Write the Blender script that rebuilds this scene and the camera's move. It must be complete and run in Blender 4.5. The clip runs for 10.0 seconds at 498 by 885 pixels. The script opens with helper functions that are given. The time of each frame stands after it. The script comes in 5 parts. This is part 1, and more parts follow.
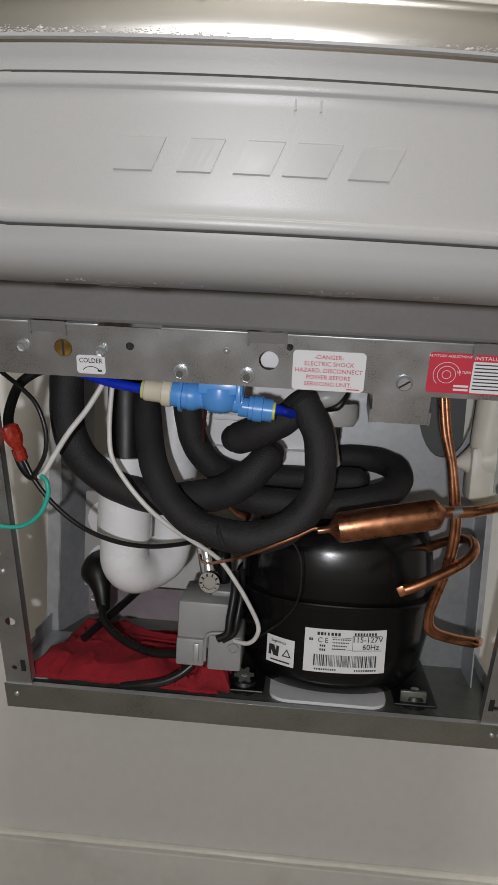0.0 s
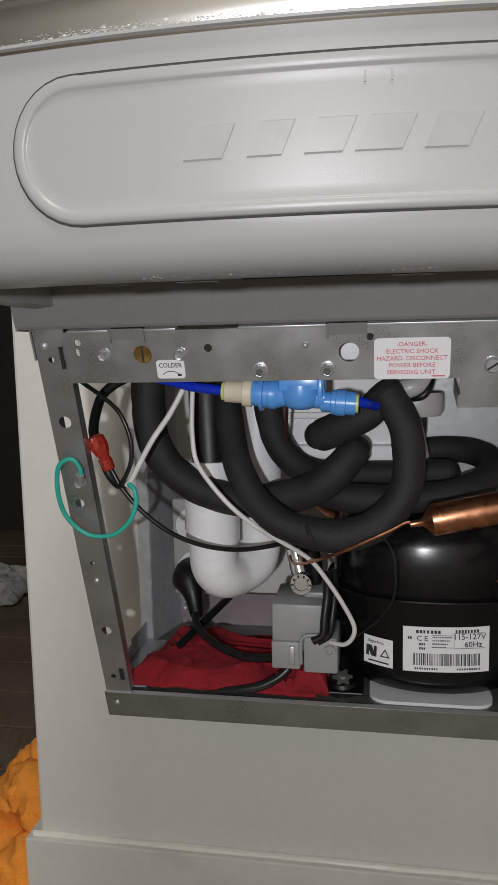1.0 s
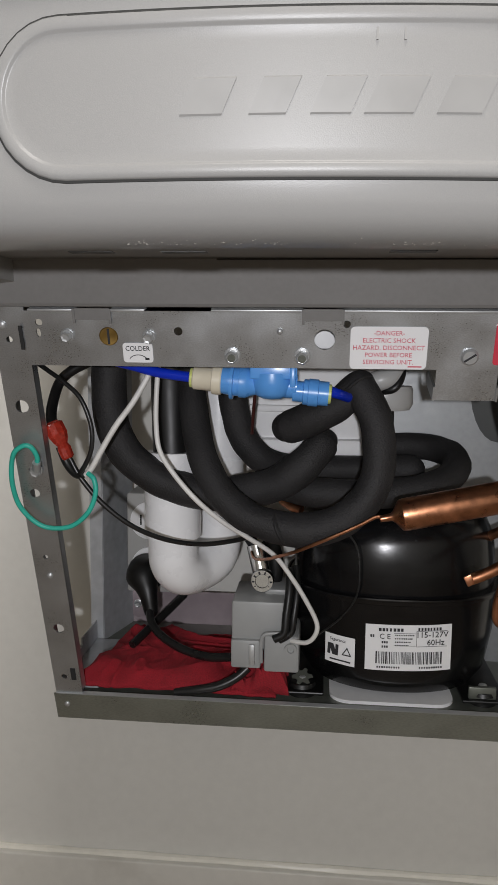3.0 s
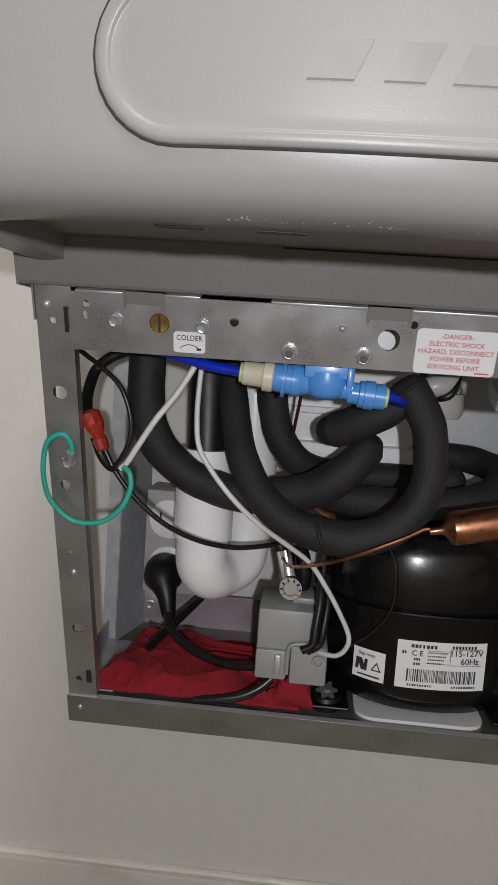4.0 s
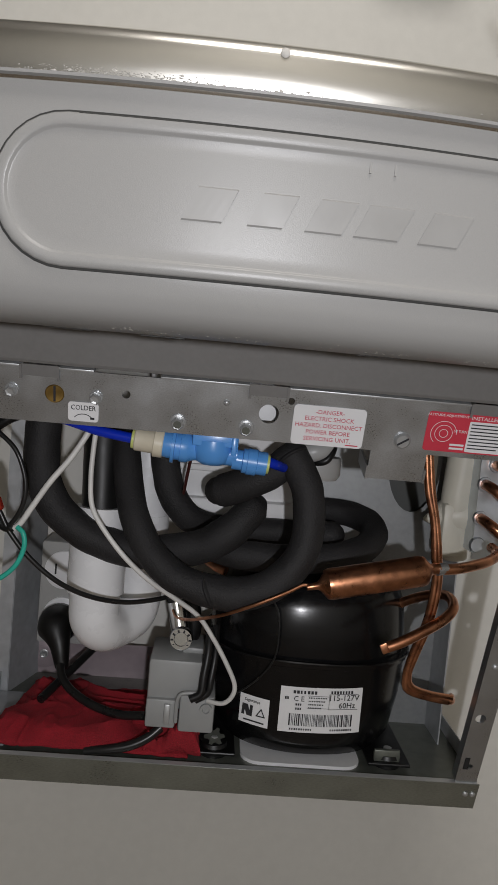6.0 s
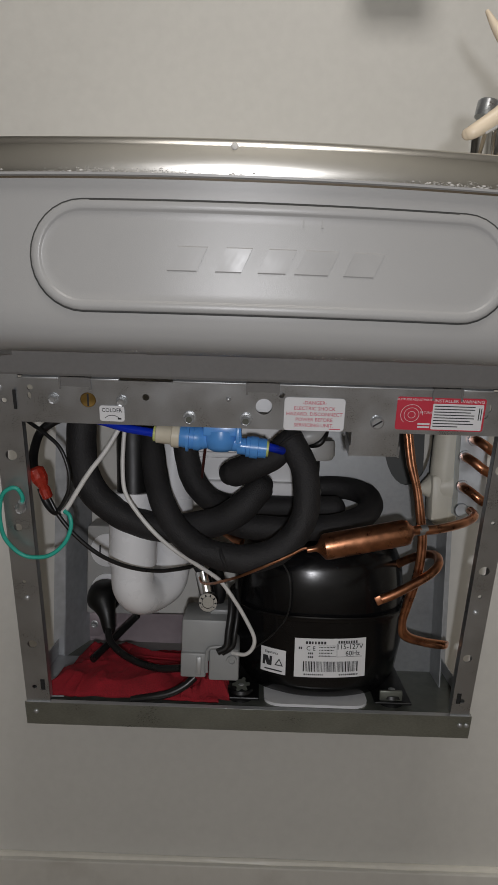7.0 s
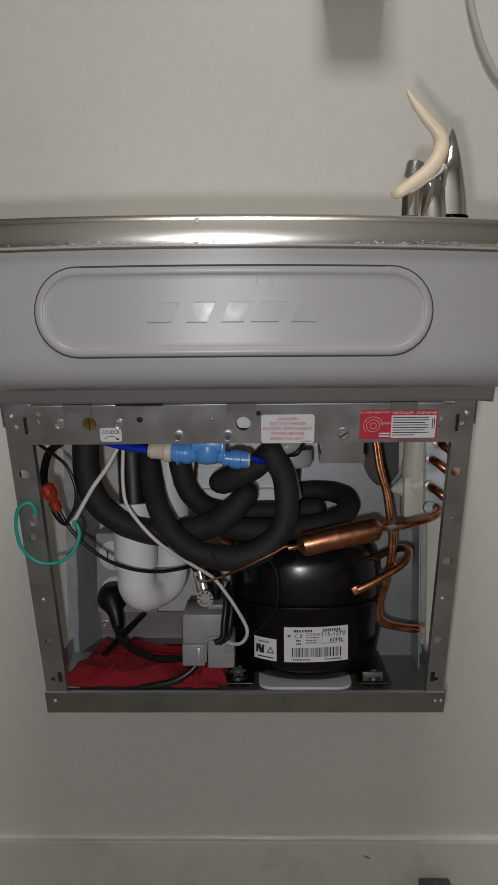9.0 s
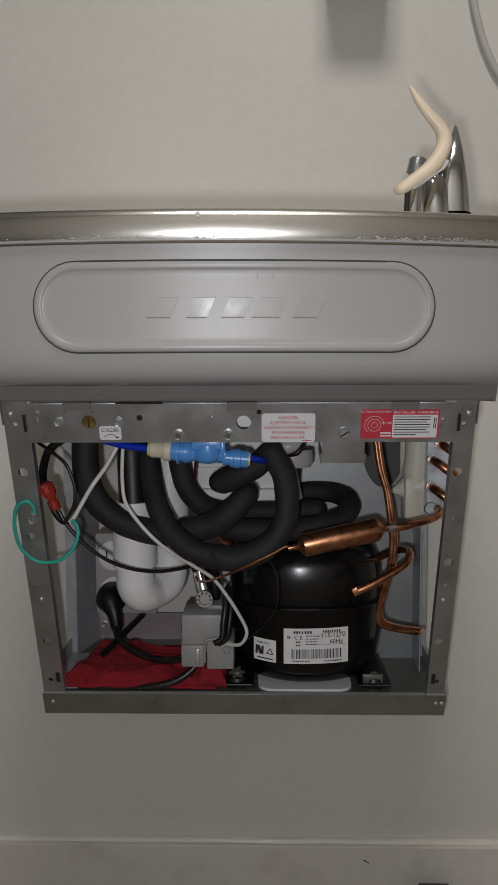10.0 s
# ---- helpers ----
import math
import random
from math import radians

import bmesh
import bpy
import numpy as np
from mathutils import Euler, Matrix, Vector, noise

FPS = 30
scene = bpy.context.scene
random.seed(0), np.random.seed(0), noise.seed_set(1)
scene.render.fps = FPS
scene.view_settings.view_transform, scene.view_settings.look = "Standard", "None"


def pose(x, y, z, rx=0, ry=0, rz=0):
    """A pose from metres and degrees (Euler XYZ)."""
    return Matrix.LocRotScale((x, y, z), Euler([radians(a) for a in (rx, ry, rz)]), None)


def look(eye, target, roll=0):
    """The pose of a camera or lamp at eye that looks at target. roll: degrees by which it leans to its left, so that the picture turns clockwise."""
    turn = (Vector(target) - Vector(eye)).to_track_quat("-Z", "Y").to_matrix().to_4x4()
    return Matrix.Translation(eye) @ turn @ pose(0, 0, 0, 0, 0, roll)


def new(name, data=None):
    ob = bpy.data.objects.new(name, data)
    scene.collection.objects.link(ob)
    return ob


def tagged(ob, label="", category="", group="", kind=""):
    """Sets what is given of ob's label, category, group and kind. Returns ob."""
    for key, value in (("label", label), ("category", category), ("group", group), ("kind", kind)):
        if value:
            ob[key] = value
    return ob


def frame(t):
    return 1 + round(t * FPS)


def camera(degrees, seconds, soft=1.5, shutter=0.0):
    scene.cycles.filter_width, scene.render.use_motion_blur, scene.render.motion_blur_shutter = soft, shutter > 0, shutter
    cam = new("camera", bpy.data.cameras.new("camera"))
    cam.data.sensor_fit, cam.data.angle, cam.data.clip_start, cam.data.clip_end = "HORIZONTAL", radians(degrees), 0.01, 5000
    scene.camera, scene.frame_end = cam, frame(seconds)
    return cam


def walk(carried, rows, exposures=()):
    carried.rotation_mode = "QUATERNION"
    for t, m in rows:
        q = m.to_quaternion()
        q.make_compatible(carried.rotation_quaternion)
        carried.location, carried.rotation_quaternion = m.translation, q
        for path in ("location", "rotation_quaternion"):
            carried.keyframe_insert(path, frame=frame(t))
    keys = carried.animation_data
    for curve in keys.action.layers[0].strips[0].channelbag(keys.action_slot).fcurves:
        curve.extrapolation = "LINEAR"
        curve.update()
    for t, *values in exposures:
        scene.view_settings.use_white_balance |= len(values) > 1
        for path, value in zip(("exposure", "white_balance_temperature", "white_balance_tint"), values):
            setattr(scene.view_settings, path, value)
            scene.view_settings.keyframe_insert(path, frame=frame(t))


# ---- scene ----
cam = camera(36.8, 10.0, soft=1.1)
PATH = [
    (0, (0.029, 0.134, 0.71), (-0.107, 2.112, 0.444), 3.1),
    (0.5, (0.029, 0.147, 0.7), (-0.263, 2.11, 0.448), -1.0),
    (1, (0.025, 0.14, 0.701), (-0.321, 2.095, 0.456), -1.2),
    (1.5, (0.011, 0.15, 0.696), (-0.278, 2.113, 0.451), -1.0),
    (2, (-0.001, 0.154, 0.693), (-0.254, 2.124, 0.455), -0.6),
    (2.5, (0.001, 0.154, 0.694), (-0.2, 2.129, 0.455), 0.2),
    (2.7, (0.003, 0.154, 0.692), (-0.187, 2.131, 0.456), 0.4),
    (3.8, (-0.021, 0.169, 0.686), (-0.202, 2.146, 0.445), 2.0),
    (4, (-0.041, 0.176, 0.684), (-0.185, 2.158, 0.453), 3.9),
    (4.5, (-0.045, 0.174, 0.693), (-0.09, 2.164, 0.495), 7.0),
    (5, (-0.07, 0.189, 0.702), (0.028, 2.182, 0.556), 8.3),
    (5.5, (-0.058, 0.171, 0.709), (0.057, 2.164, 0.578), 6.8),
    (5.7, (-0.047, 0.162, 0.71), (0.082, 2.154, 0.586), 6.0),
    (6.8, (-0.003, 0.065, 0.716), (-0.011, 2.059, 0.555), 2.0),
    (7, (-0.002, 0.042, 0.718), (-0.015, 2.035, 0.555), 1.8),
    (7.5, (0.008, 0.023, 0.718), (-0.035, 2.016, 0.55), 0.9),
    (8, (0.019, 0.004, 0.725), (-0.023, 1.997, 0.566), 0.0),
    (8.5, (0.02, -0.018, 0.731), (-0.018, 1.975, 0.569), -0.5),
    (9, (0.023, -0.039, 0.735), (-0.016, 1.954, 0.576), -0.5),
    (9.5, (0.025, -0.039, 0.734), (-0.014, 1.955, 0.581), -0.4),
    (10, (0.024, -0.035, 0.73), (-0.019, 1.959, 0.582), -0.2),
]
walk(cam, [(t, look(eye, target, roll)) for t, eye, target, roll in PATH], [(0, 0.38), (0.5, 0.43), (2.5, 0.47), (4.5, 0.45), (5.5, 0.25), (7.0, -0.15), (8.0, -0.2), (9.0, -0.3), (10.0, -0.3)])

# ---- light ----
world = bpy.data.worlds.new("world")
scene.world = world
world.use_nodes = True
world.node_tree.nodes["Background"].inputs[0].default_value = (0.75, 0.78, 0.85, 1)
world.node_tree.nodes["Background"].inputs[1].default_value = 0.05


def lamp(name, kind, power, m, color, size, label):
    data = bpy.data.lights.new(name, kind)
    data.energy, data.color = power, color
    if kind == "AREA":
        data.shape, data.size, data.size_y = "RECTANGLE", size[0], size[1]
    else:
        data.shadow_soft_size = size
    ob = new(name, data)
    ob.matrix_world = m
    return tagged(ob, label, "lamp")


# the carried torch that lights the open cabinet, and the room's ceiling light
torch = lamp("torch_light", "POINT", 8.0, pose(0.004, -0.065, 0.706), (0.955, 0.955, 1.0), 0.008, "small white torch light beside the viewer")
ceiling_lamp = lamp("ceiling_light_panel", "AREA", 20, look((0.1, -0.5, 2.45), (0.1, -0.2, 0)), (1.0, 0.95, 0.905), (0.5, 0.5), "warm white ceiling light panel of the room")


# ---- materials ----
def material(name, color, rough=0.5, metal=0.0, grain=0.0, scale=60.0, spread=0.12, bump=0.0, coat=0.0, stretch=(1, 1, 1), blotch=8.0, dirt=None, dirt_amount=0.0, trans=0.0, polish=0.08):
    m = bpy.data.materials.new(name)
    m.use_nodes = True
    nt = m.node_tree
    n, l = nt.nodes, nt.links
    b = n["Principled BSDF"]
    b.inputs["Roughness"].default_value = rough
    b.inputs["Metallic"].default_value = metal
    b.inputs["Coat Weight"].default_value = coat
    b.inputs["Transmission Weight"].default_value = trans
    tc = n.new("ShaderNodeTexCoord")
    mp = n.new("ShaderNodeMapping")
    mp.inputs["Scale"].default_value = stretch
    l.new(tc.outputs["Object"], mp.inputs[0])
    fine = n.new("ShaderNodeTexNoise")
    fine.inputs["Scale"].default_value, fine.inputs["Detail"].default_value = scale, 5
    big = n.new("ShaderNodeTexNoise")
    big.inputs["Scale"].default_value, big.inputs["Detail"].default_value = blotch, 3
    l.new(mp.outputs[0], fine.inputs[0])
    l.new(tc.outputs["Object"], big.inputs[0])
    add = n.new("ShaderNodeMath")
    add.operation = "ADD"
    l.new(fine.outputs[0], add.inputs[0])
    l.new(big.outputs[0], add.inputs[1])
    ramp = n.new("ShaderNodeMapRange")
    ramp.inputs[1].default_value, ramp.inputs[2].default_value = 0.7, 1.3
    ramp.inputs[3].default_value, ramp.inputs[4].default_value = 1 - spread, 1 + spread
    l.new(add.outputs[0], ramp.inputs[0])
    mul = n.new("ShaderNodeVectorMath")
    mul.operation = "SCALE"
    mul.inputs[0].default_value = color
    l.new(ramp.outputs[0], mul.inputs["Scale"])
    out = mul.outputs[0]
    if dirt:
        mix = n.new("ShaderNodeMix")
        mix.data_type = "RGBA"
        spot = n.new("ShaderNodeTexNoise")
        spot.inputs["Scale"].default_value, spot.inputs["Detail"].default_value = blotch * 3, 8
        l.new(tc.outputs["Object"], spot.inputs[0])
        cut = n.new("ShaderNodeMapRange")
        cut.inputs[1].default_value, cut.inputs[2].default_value, cut.inputs[4].default_value = 0.52, 0.7, dirt_amount
        l.new(spot.outputs[0], cut.inputs[0])
        l.new(cut.outputs[0], mix.inputs[0])
        l.new(out, mix.inputs[6])
        mix.inputs[7].default_value = (*dirt, 1)
        out = mix.outputs[2]
    l.new(out, b.inputs["Base Color"])
    rr = n.new("ShaderNodeMapRange")
    rr.inputs[1].default_value, rr.inputs[2].default_value = 0.7, 1.3
    rr.inputs[3].default_value, rr.inputs[4].default_value = max(0.02, rough - polish), min(1, rough + polish)
    l.new(add.outputs[0], rr.inputs[0])
    l.new(rr.outputs[0], b.inputs["Roughness"])
    if bump:
        bp = n.new("ShaderNodeBump")
        bp.inputs["Strength"].default_value, bp.inputs["Distance"].default_value = bump, 0.001
        l.new(fine.outputs[0], bp.inputs["Height"])
        l.new(bp.outputs[0], b.inputs["Normal"])
    return m


M_WALL = material("wall_paint", (0.72, 0.71, 0.665), 0.45, spread=0.03, scale=90, bump=0.15, blotch=3)
M_BASE = material("baseboard_paint", (0.74, 0.72, 0.66), 0.4, spread=0.04, scale=70, bump=0.1, blotch=5, dirt=(0.35, 0.31, 0.25), dirt_amount=0.25)
M_CAULK = material("off_white_caulk", (0.86, 0.83, 0.74), 0.4, spread=0.05, scale=90, bump=0.2)
M_FLOOR = material("floor_boards", (0.13, 0.10, 0.07), 0.55, spread=0.35, scale=30, bump=0.3, stretch=(8, 1, 1), blotch=4)
M_CEIL = material("ceiling_paint", (0.75, 0.74, 0.72), 0.8, spread=0.03)
M_UNLIT = material("unlit_room_dark", (0.03, 0.027, 0.025), 0.7, spread=0.2)
M_PLAST = material("grey_plastic", (0.295, 0.292, 0.282), 0.38, spread=0.05, scale=2600, bump=0.08, blotch=6)
M_PLAST.node_tree.nodes["Principled BSDF"].inputs["Specular IOR Level"].default_value = 0.34
M_CURVESHADE = material("curved_shade_grey", (0.56, 0.55, 0.515), 0.6, spread=0.04)
M_MARK = material("polished_grey_plastic", (0.28, 0.277, 0.267), 0.36, spread=0.03, blotch=30)
M_MARK.node_tree.nodes["Principled BSDF"].inputs["Specular IOR Level"].default_value = 0.34
M_SEAM = material("seam_shadow_gap", (0.03, 0.03, 0.028), 0.8)
M_STEEL = material("stainless_steel", (0.70, 0.68, 0.63), 0.25, 1.0, spread=0.03, scale=40, stretch=(2, 40, 60), bump=0.0, blotch=12, polish=0.01)
M_SCALE = material("limescale", (0.50, 0.485, 0.45), 0.8, spread=0.15, scale=400, bump=0.6)
M_FASCIA = material("dark_grey_steel_paint", (0.19, 0.185, 0.178), 0.42, spread=0.05, scale=300, bump=0.06, blotch=9)
M_GALV = material("galvanised_steel", (0.49, 0.51, 0.525), 0.35, 0.86, spread=0.16, scale=1300, bump=0.035, blotch=32, polish=0.1, stretch=(0.7, 1.2, 1))
M_GALV_BACK = material("galvanised_sheet", (0.44, 0.455, 0.47), 0.42, 0.3, spread=0.15, scale=120, bump=0.05, blotch=22)
M_SHROUD = material("dull_shroud_steel", (0.30, 0.31, 0.315), 0.45, 0.5, spread=0.1, scale=200, bump=0.04, blotch=14, dirt=(0.44, 0.45, 0.45), dirt_amount=0.2)
M_SILL = material("greenish_sheet_steel", (0.37, 0.40, 0.365), 0.36, 0.86, spread=0.2, scale=900, bump=0.03, blotch=26, polish=0.1, stretch=(0.4, 1.4, 1))
M_TRAY = material("tray_steel", (0.17, 0.18, 0.155), 0.42, 0.5, spread=0.2, scale=120, blotch=25, dirt=(0.1, 0.1, 0.09), dirt_amount=0.4)
M_ZINC = material("zinc_screw", (0.50, 0.51, 0.51), 0.42, 0.6, spread=0.1)
M_BRASS = material("brass", (0.55, 0.38, 0.13), 0.35, 1.0, spread=0.2, blotch=80)
M_HOLE = material("hole_depth", (0.02, 0.02, 0.02), 0.9)
M_LABEL = material("label_paper", (0.84, 0.84, 0.84), 0.4, spread=0.02)
M_RED = material("label_red", (0.62, 0.045, 0.075), 0.4, spread=0.04)
M_INKR = material("ink_red", (0.62, 0.10, 0.14), 0.6)
M_INK = material("ink_black", (0.025, 0.025, 0.028), 0.6)
M_FOAM = material("foam_rubber", (0.022, 0.021, 0.0215), 0.64, spread=0.35, scale=800, bump=0.6, blotch=40)
M_FOAM.node_tree.nodes["Principled BSDF"].inputs["Specular IOR Level"].default_value = 0.35
M_RUBBER = material("black_rubber", (0.006, 0.006, 0.006), 0.42, spread=0.15)
M_BLACK = material("black_enamel", (0.005, 0.005, 0.0055), 0.2, spread=0.2, scale=900, bump=0.015, coat=0.0, blotch=30)
M_BLACK.node_tree.nodes["Principled BSDF"].inputs["Specular IOR Level"].default_value = 0.42
M_COPPER = material("copper", (0.56, 0.255, 0.14), 0.33, 1.0, spread=0.28, scale=140, blotch=24, bump=0.05, dirt=(0.20, 0.085, 0.06), dirt_amount=0.65, polish=0.1)
M_PVC = material("white_pvc", (0.85, 0.855, 0.865), 0.28, spread=0.02, blotch=20)
M_BLUE = material("blue_plastic", (0.10, 0.33, 0.76), 0.32, spread=0.05, blotch=30)
M_TUBE = material("blue_tubing", (0.005, 0.03, 0.50), 0.2, spread=0.05)
M_CREAM = material("cream_plastic", (0.70, 0.64, 0.50), 0.38, spread=0.05, blotch=40)
M_YELLOW = material("yellow_green_ring", (0.62, 0.68, 0.22), 0.4)
M_GREYPL = material("light_grey_plastic", (0.32, 0.325, 0.32), 0.45, spread=0.05, blotch=25)
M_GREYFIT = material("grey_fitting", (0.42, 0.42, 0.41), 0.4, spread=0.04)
M_WHITEBOX = material("white_foam_block", (0.84, 0.84, 0.84), 0.55, spread=0.04, scale=120, bump=0.2)
M_CLOTH = material("red_cloth", (0.33, 0.012, 0.022), 0.95, spread=0.3, scale=900, bump=1.0, blotch=30)
M_ORANGE = material("orange_cloth", (0.90, 0.32, 0.04), 0.9, spread=0.2, scale=500, bump=0.8, blotch=15)
M_GREYRAG = material("grey_rag", (0.35, 0.36, 0.35), 0.95, spread=0.4, scale=60, bump=0.8)
M_TEAL = material("teal_wire", (0.035, 0.45, 0.34), 0.4)
M_WIREW = material("white_wire", (0.72, 0.71, 0.68), 0.42)
M_WIREB = material("black_wire", (0.013, 0.013, 0.013), 0.32)
M_REDPL = material("red_connector", (0.36, 0.03, 0.016), 0.25, spread=0.3, scale=400, bump=0.3, blotch=120)
M_BEIGE = material("beige_nylon", (0.70, 0.67, 0.57), 0.45, spread=0.05, blotch=25)
M_GUARD = material("beige_rubber_guard", (0.72, 0.60, 0.44), 0.42, spread=0.08, blotch=40)
M_CHROME = material("chrome", (0.75, 0.75, 0.74), 0.08, 1.0, spread=0.05)
M_ALU = material("aluminium_sheet", (0.62, 0.66, 0.70), 0.4, 0.9, spread=0.1, blotch=60)
M_TAN = material("brown_wire", (0.055, 0.012, 0.010), 0.4)
M_DKPLATE = material("dark_plate_and_opening_shade", (0.085, 0.088, 0.085), 0.6, spread=0.15)
M_BACKPL = material("mauve_back_plate", (0.36, 0.30, 0.32), 0.4, 0.3, spread=0.15, blotch=12)


# ---- building helpers ----
def thing(name, place, label, category, group=""):
    ob = new(name)
    ob.location = place
    ob.empty_display_size = 0.02
    return tagged(ob, label, category, group)


def finish(bm, smooth):
    bmesh.ops.recalc_face_normals(bm, faces=bm.faces)
    for f in bm.faces:
        f.smooth = smooth


def link(name, mesh, mat, parent=None, label="", m=None):
    mesh.materials.clear()
    mesh.materials.append(mat)
    ob = new(name, mesh)
    if m is not None:
        ob.matrix_world = m
    if parent is not None:
        ob.parent = parent
        ob.matrix_parent_inverse = world_of(parent).inverted()
    if label:
        tagged(ob, label)
    return ob


def world_of(ob):
    m = ob.matrix_basis.copy()
    if ob.parent is not None:
        m = world_of(ob.parent) @ ob.matrix_parent_inverse @ m
    return m


def part(name, bm, mat, parent=None, label="", smooth=True, m=None):
    finish(bm, smooth)
    mesh = bpy.data.meshes.new(name)
    bm.to_mesh(mesh)
    bm.free()
    if smooth:
        mesh.set_sharp_from_angle(angle=radians(40))
    return link(name, mesh, mat, parent, label, m)


def put_box(bm, x0, x1, y0, y1, z0, z1, bevel=0.0, seg=2, m=None):
    got = bmesh.ops.create_cube(bm, size=1)
    vs = got["verts"]
    bmesh.ops.scale(bm, vec=(abs(x1 - x0), abs(y1 - y0), abs(z1 - z0)), verts=vs)
    bmesh.ops.translate(bm, vec=((x0 + x1) / 2, (y0 + y1) / 2, (z0 + z1) / 2), verts=vs)
    if bevel:
        es = list({e for v in vs for e in v.link_edges})
        got = bmesh.ops.bevel(bm, geom=es, offset=bevel, segments=seg, affect="EDGES", profile=0.5)
        vs = list({v for f in got["faces"] for v in f.verts} | {v for v in vs if v.is_valid})
    if m is not None:
        bmesh.ops.transform(bm, matrix=m, verts=vs)
    return vs


def box(x0, x1, y0, y1, z0, z1, bevel=0.0, seg=2, m=None):
    bm = bmesh.new()
    put_box(bm, x0, x1, y0, y1, z0, z1, bevel, seg, m)
    return bm


def spline(points, per=8):
    """A smooth line through the points."""
    p = [Vector(q) for q in points]
    p = [p[0] * 2 - p[1]] + p + [p[-1] * 2 - p[-2]]
    out = []
    for i in range(1, len(p) - 2):
        for k in range(per):
            t = k / per
            a, b, c, d = p[i - 1], p[i], p[i + 1], p[i + 2]
            out.append(0.5 * (2 * b + (c - a) * t + (2 * a - 5 * b + 4 * c - d) * t * t + (3 * b - a - 3 * c + d) * t ** 3))
    return out + [p[-2]]


def put_tube(bm, line, radius, sides=14, caps=True, dome=False, wobble=0.0):
    """Sweep a round section along a line; radius is a number or a function of 0..1."""
    n = len(line)
    rad = radius if callable(radius) else (lambda u: radius)
    tang = [(line[min(i + 1, n - 1)] - line[max(i - 1, 0)]).normalized() for i in range(n)]
    side = tang[0].orthogonal().normalized()
    rings = []
    stations = [(line[i], tang[i], rad(i / (n - 1))) for i in range(n)]
    if dome:
        r0, r1 = stations[0][2], stations[-1][2]
        head = [(line[0] - tang[0] * r0 * math.sin(a), tang[0], r0 * math.cos(a)) for a in (1.45, 1.1, 0.7, 0.35)]
        tail = [(line[-1] + tang[-1] * r1 * math.sin(a), tang[-1], r1 * math.cos(a)) for a in (0.35, 0.7, 1.1, 1.45)]
        stations = head + stations + tail
    for c, t, r in stations:
        side = (side - t * side.dot(t)).normalized()
        up = t.cross(side)
        ring = []
        for k in range(sides):
            a = 2 * math.pi * k / sides
            rr = r
            if wobble:
                rr = r * (1 + wobble * noise.noise((c + side * math.cos(a) * r + up * math.sin(a) * r) * 70))
            ring.append(bm.verts.new(c + side * math.cos(a) * rr + up * math.sin(a) * rr))
        rings.append(ring)
    for a, b in zip(rings, rings[1:]):
        for k in range(sides):
            bm.faces.new((a[k], a[(k + 1) % sides], b[(k + 1) % sides], b[k]))
    if caps:
        bm.faces.new(rings[0][::-1])
        bm.faces.new(rings[-1])


def tube(points, radius, sides=14, per=8, dome=False, wobble=0.0):
    bm = bmesh.new()
    put_tube(bm, spline(points, per), radius, sides, dome=dome, wobble=wobble)
    return bm


def put_lathe(bm, profile, a, b, sides=28):
    """Turn a profile of (distance along, radius) about the axis from a towards b."""
    a, b = Vector(a), Vector(b)
    t = (b - a).normalized()
    side = t.orthogonal().normalized()
    up = t.cross(side)
    rings = []
    for d, r in profile:
        c = a + t * d
        rings.append([bm.verts.new(c + (side * math.cos(2 * math.pi * k / sides) + up * math.sin(2 * math.pi * k / sides)) * max(r, 1e-5)) for k in range(sides)])
    for p, q in zip(rings, rings[1:]):
        for k in range(sides):
            bm.faces.new((p[k], p[(k + 1) % sides], q[(k + 1) % sides], q[k]))
    bm.faces.new(rings[0][::-1])
    bm.faces.new(rings[-1])


def lathe(profile, a, b, sides=28):
    bm = bmesh.new()
    put_lathe(bm, profile, a, b, sides)
    return bm


def ring_points(cx, cy, r, n=20, squash=1.0):
    return [(cx + r * math.cos(2 * math.pi * k / n), cy + r * squash * math.sin(2 * math.pi * k / n)) for k in range(n)]


def round_rect(x0, x1, y0, y1, r, n=5):
    pts = []
    for cx, cy, a0 in ((x1 - r, y1 - r, 0), (x0 + r, y1 - r, 90), (x0 + r, y0 + r, 180), (x1 - r, y0 + r, 270)):
        for k in range(n + 1):
            a = radians(a0 + 90 * k / n)
            pts.append((cx + r * math.cos(a), cy + r * math.sin(a)))
    return pts


def sheet_mesh(outlines, thick, bevel=0.0):
    """A flat plate with holes in its own x-y plane, its front at z = 0."""
    cu = bpy.data.curves.new("plate", "CURVE")
    cu.dimensions, cu.fill_mode, cu.extrude, cu.bevel_depth = "2D", "BOTH", thick / 2 - bevel, bevel
    for pts in outlines:
        sp = cu.splines.new("POLY")
        sp.points.add(len(pts) - 1)
        for q, (x, y) in zip(sp.points, pts):
            q.co = (x, y, 0, 1)
        sp.use_cyclic_u = True
    return curve_to_mesh(cu, -thick / 2)


def curve_to_mesh(cu, dz=0.0):
    ob = new("temporary", cu)
    deps = bpy.context.evaluated_depsgraph_get()
    mesh = bpy.data.meshes.new_from_object(ob.evaluated_get(deps))
    bpy.data.objects.remove(ob)
    bpy.data.curves.remove(cu)
    if dz:
        mesh.transform(Matrix.Translation((0, 0, dz)))
    return mesh


def sheet(name, outlines, thick, mat, parent, label="", m=None, bevel=0.0):
    return link(name, sheet_mesh(outlines, thick, bevel), mat, parent, label, m)


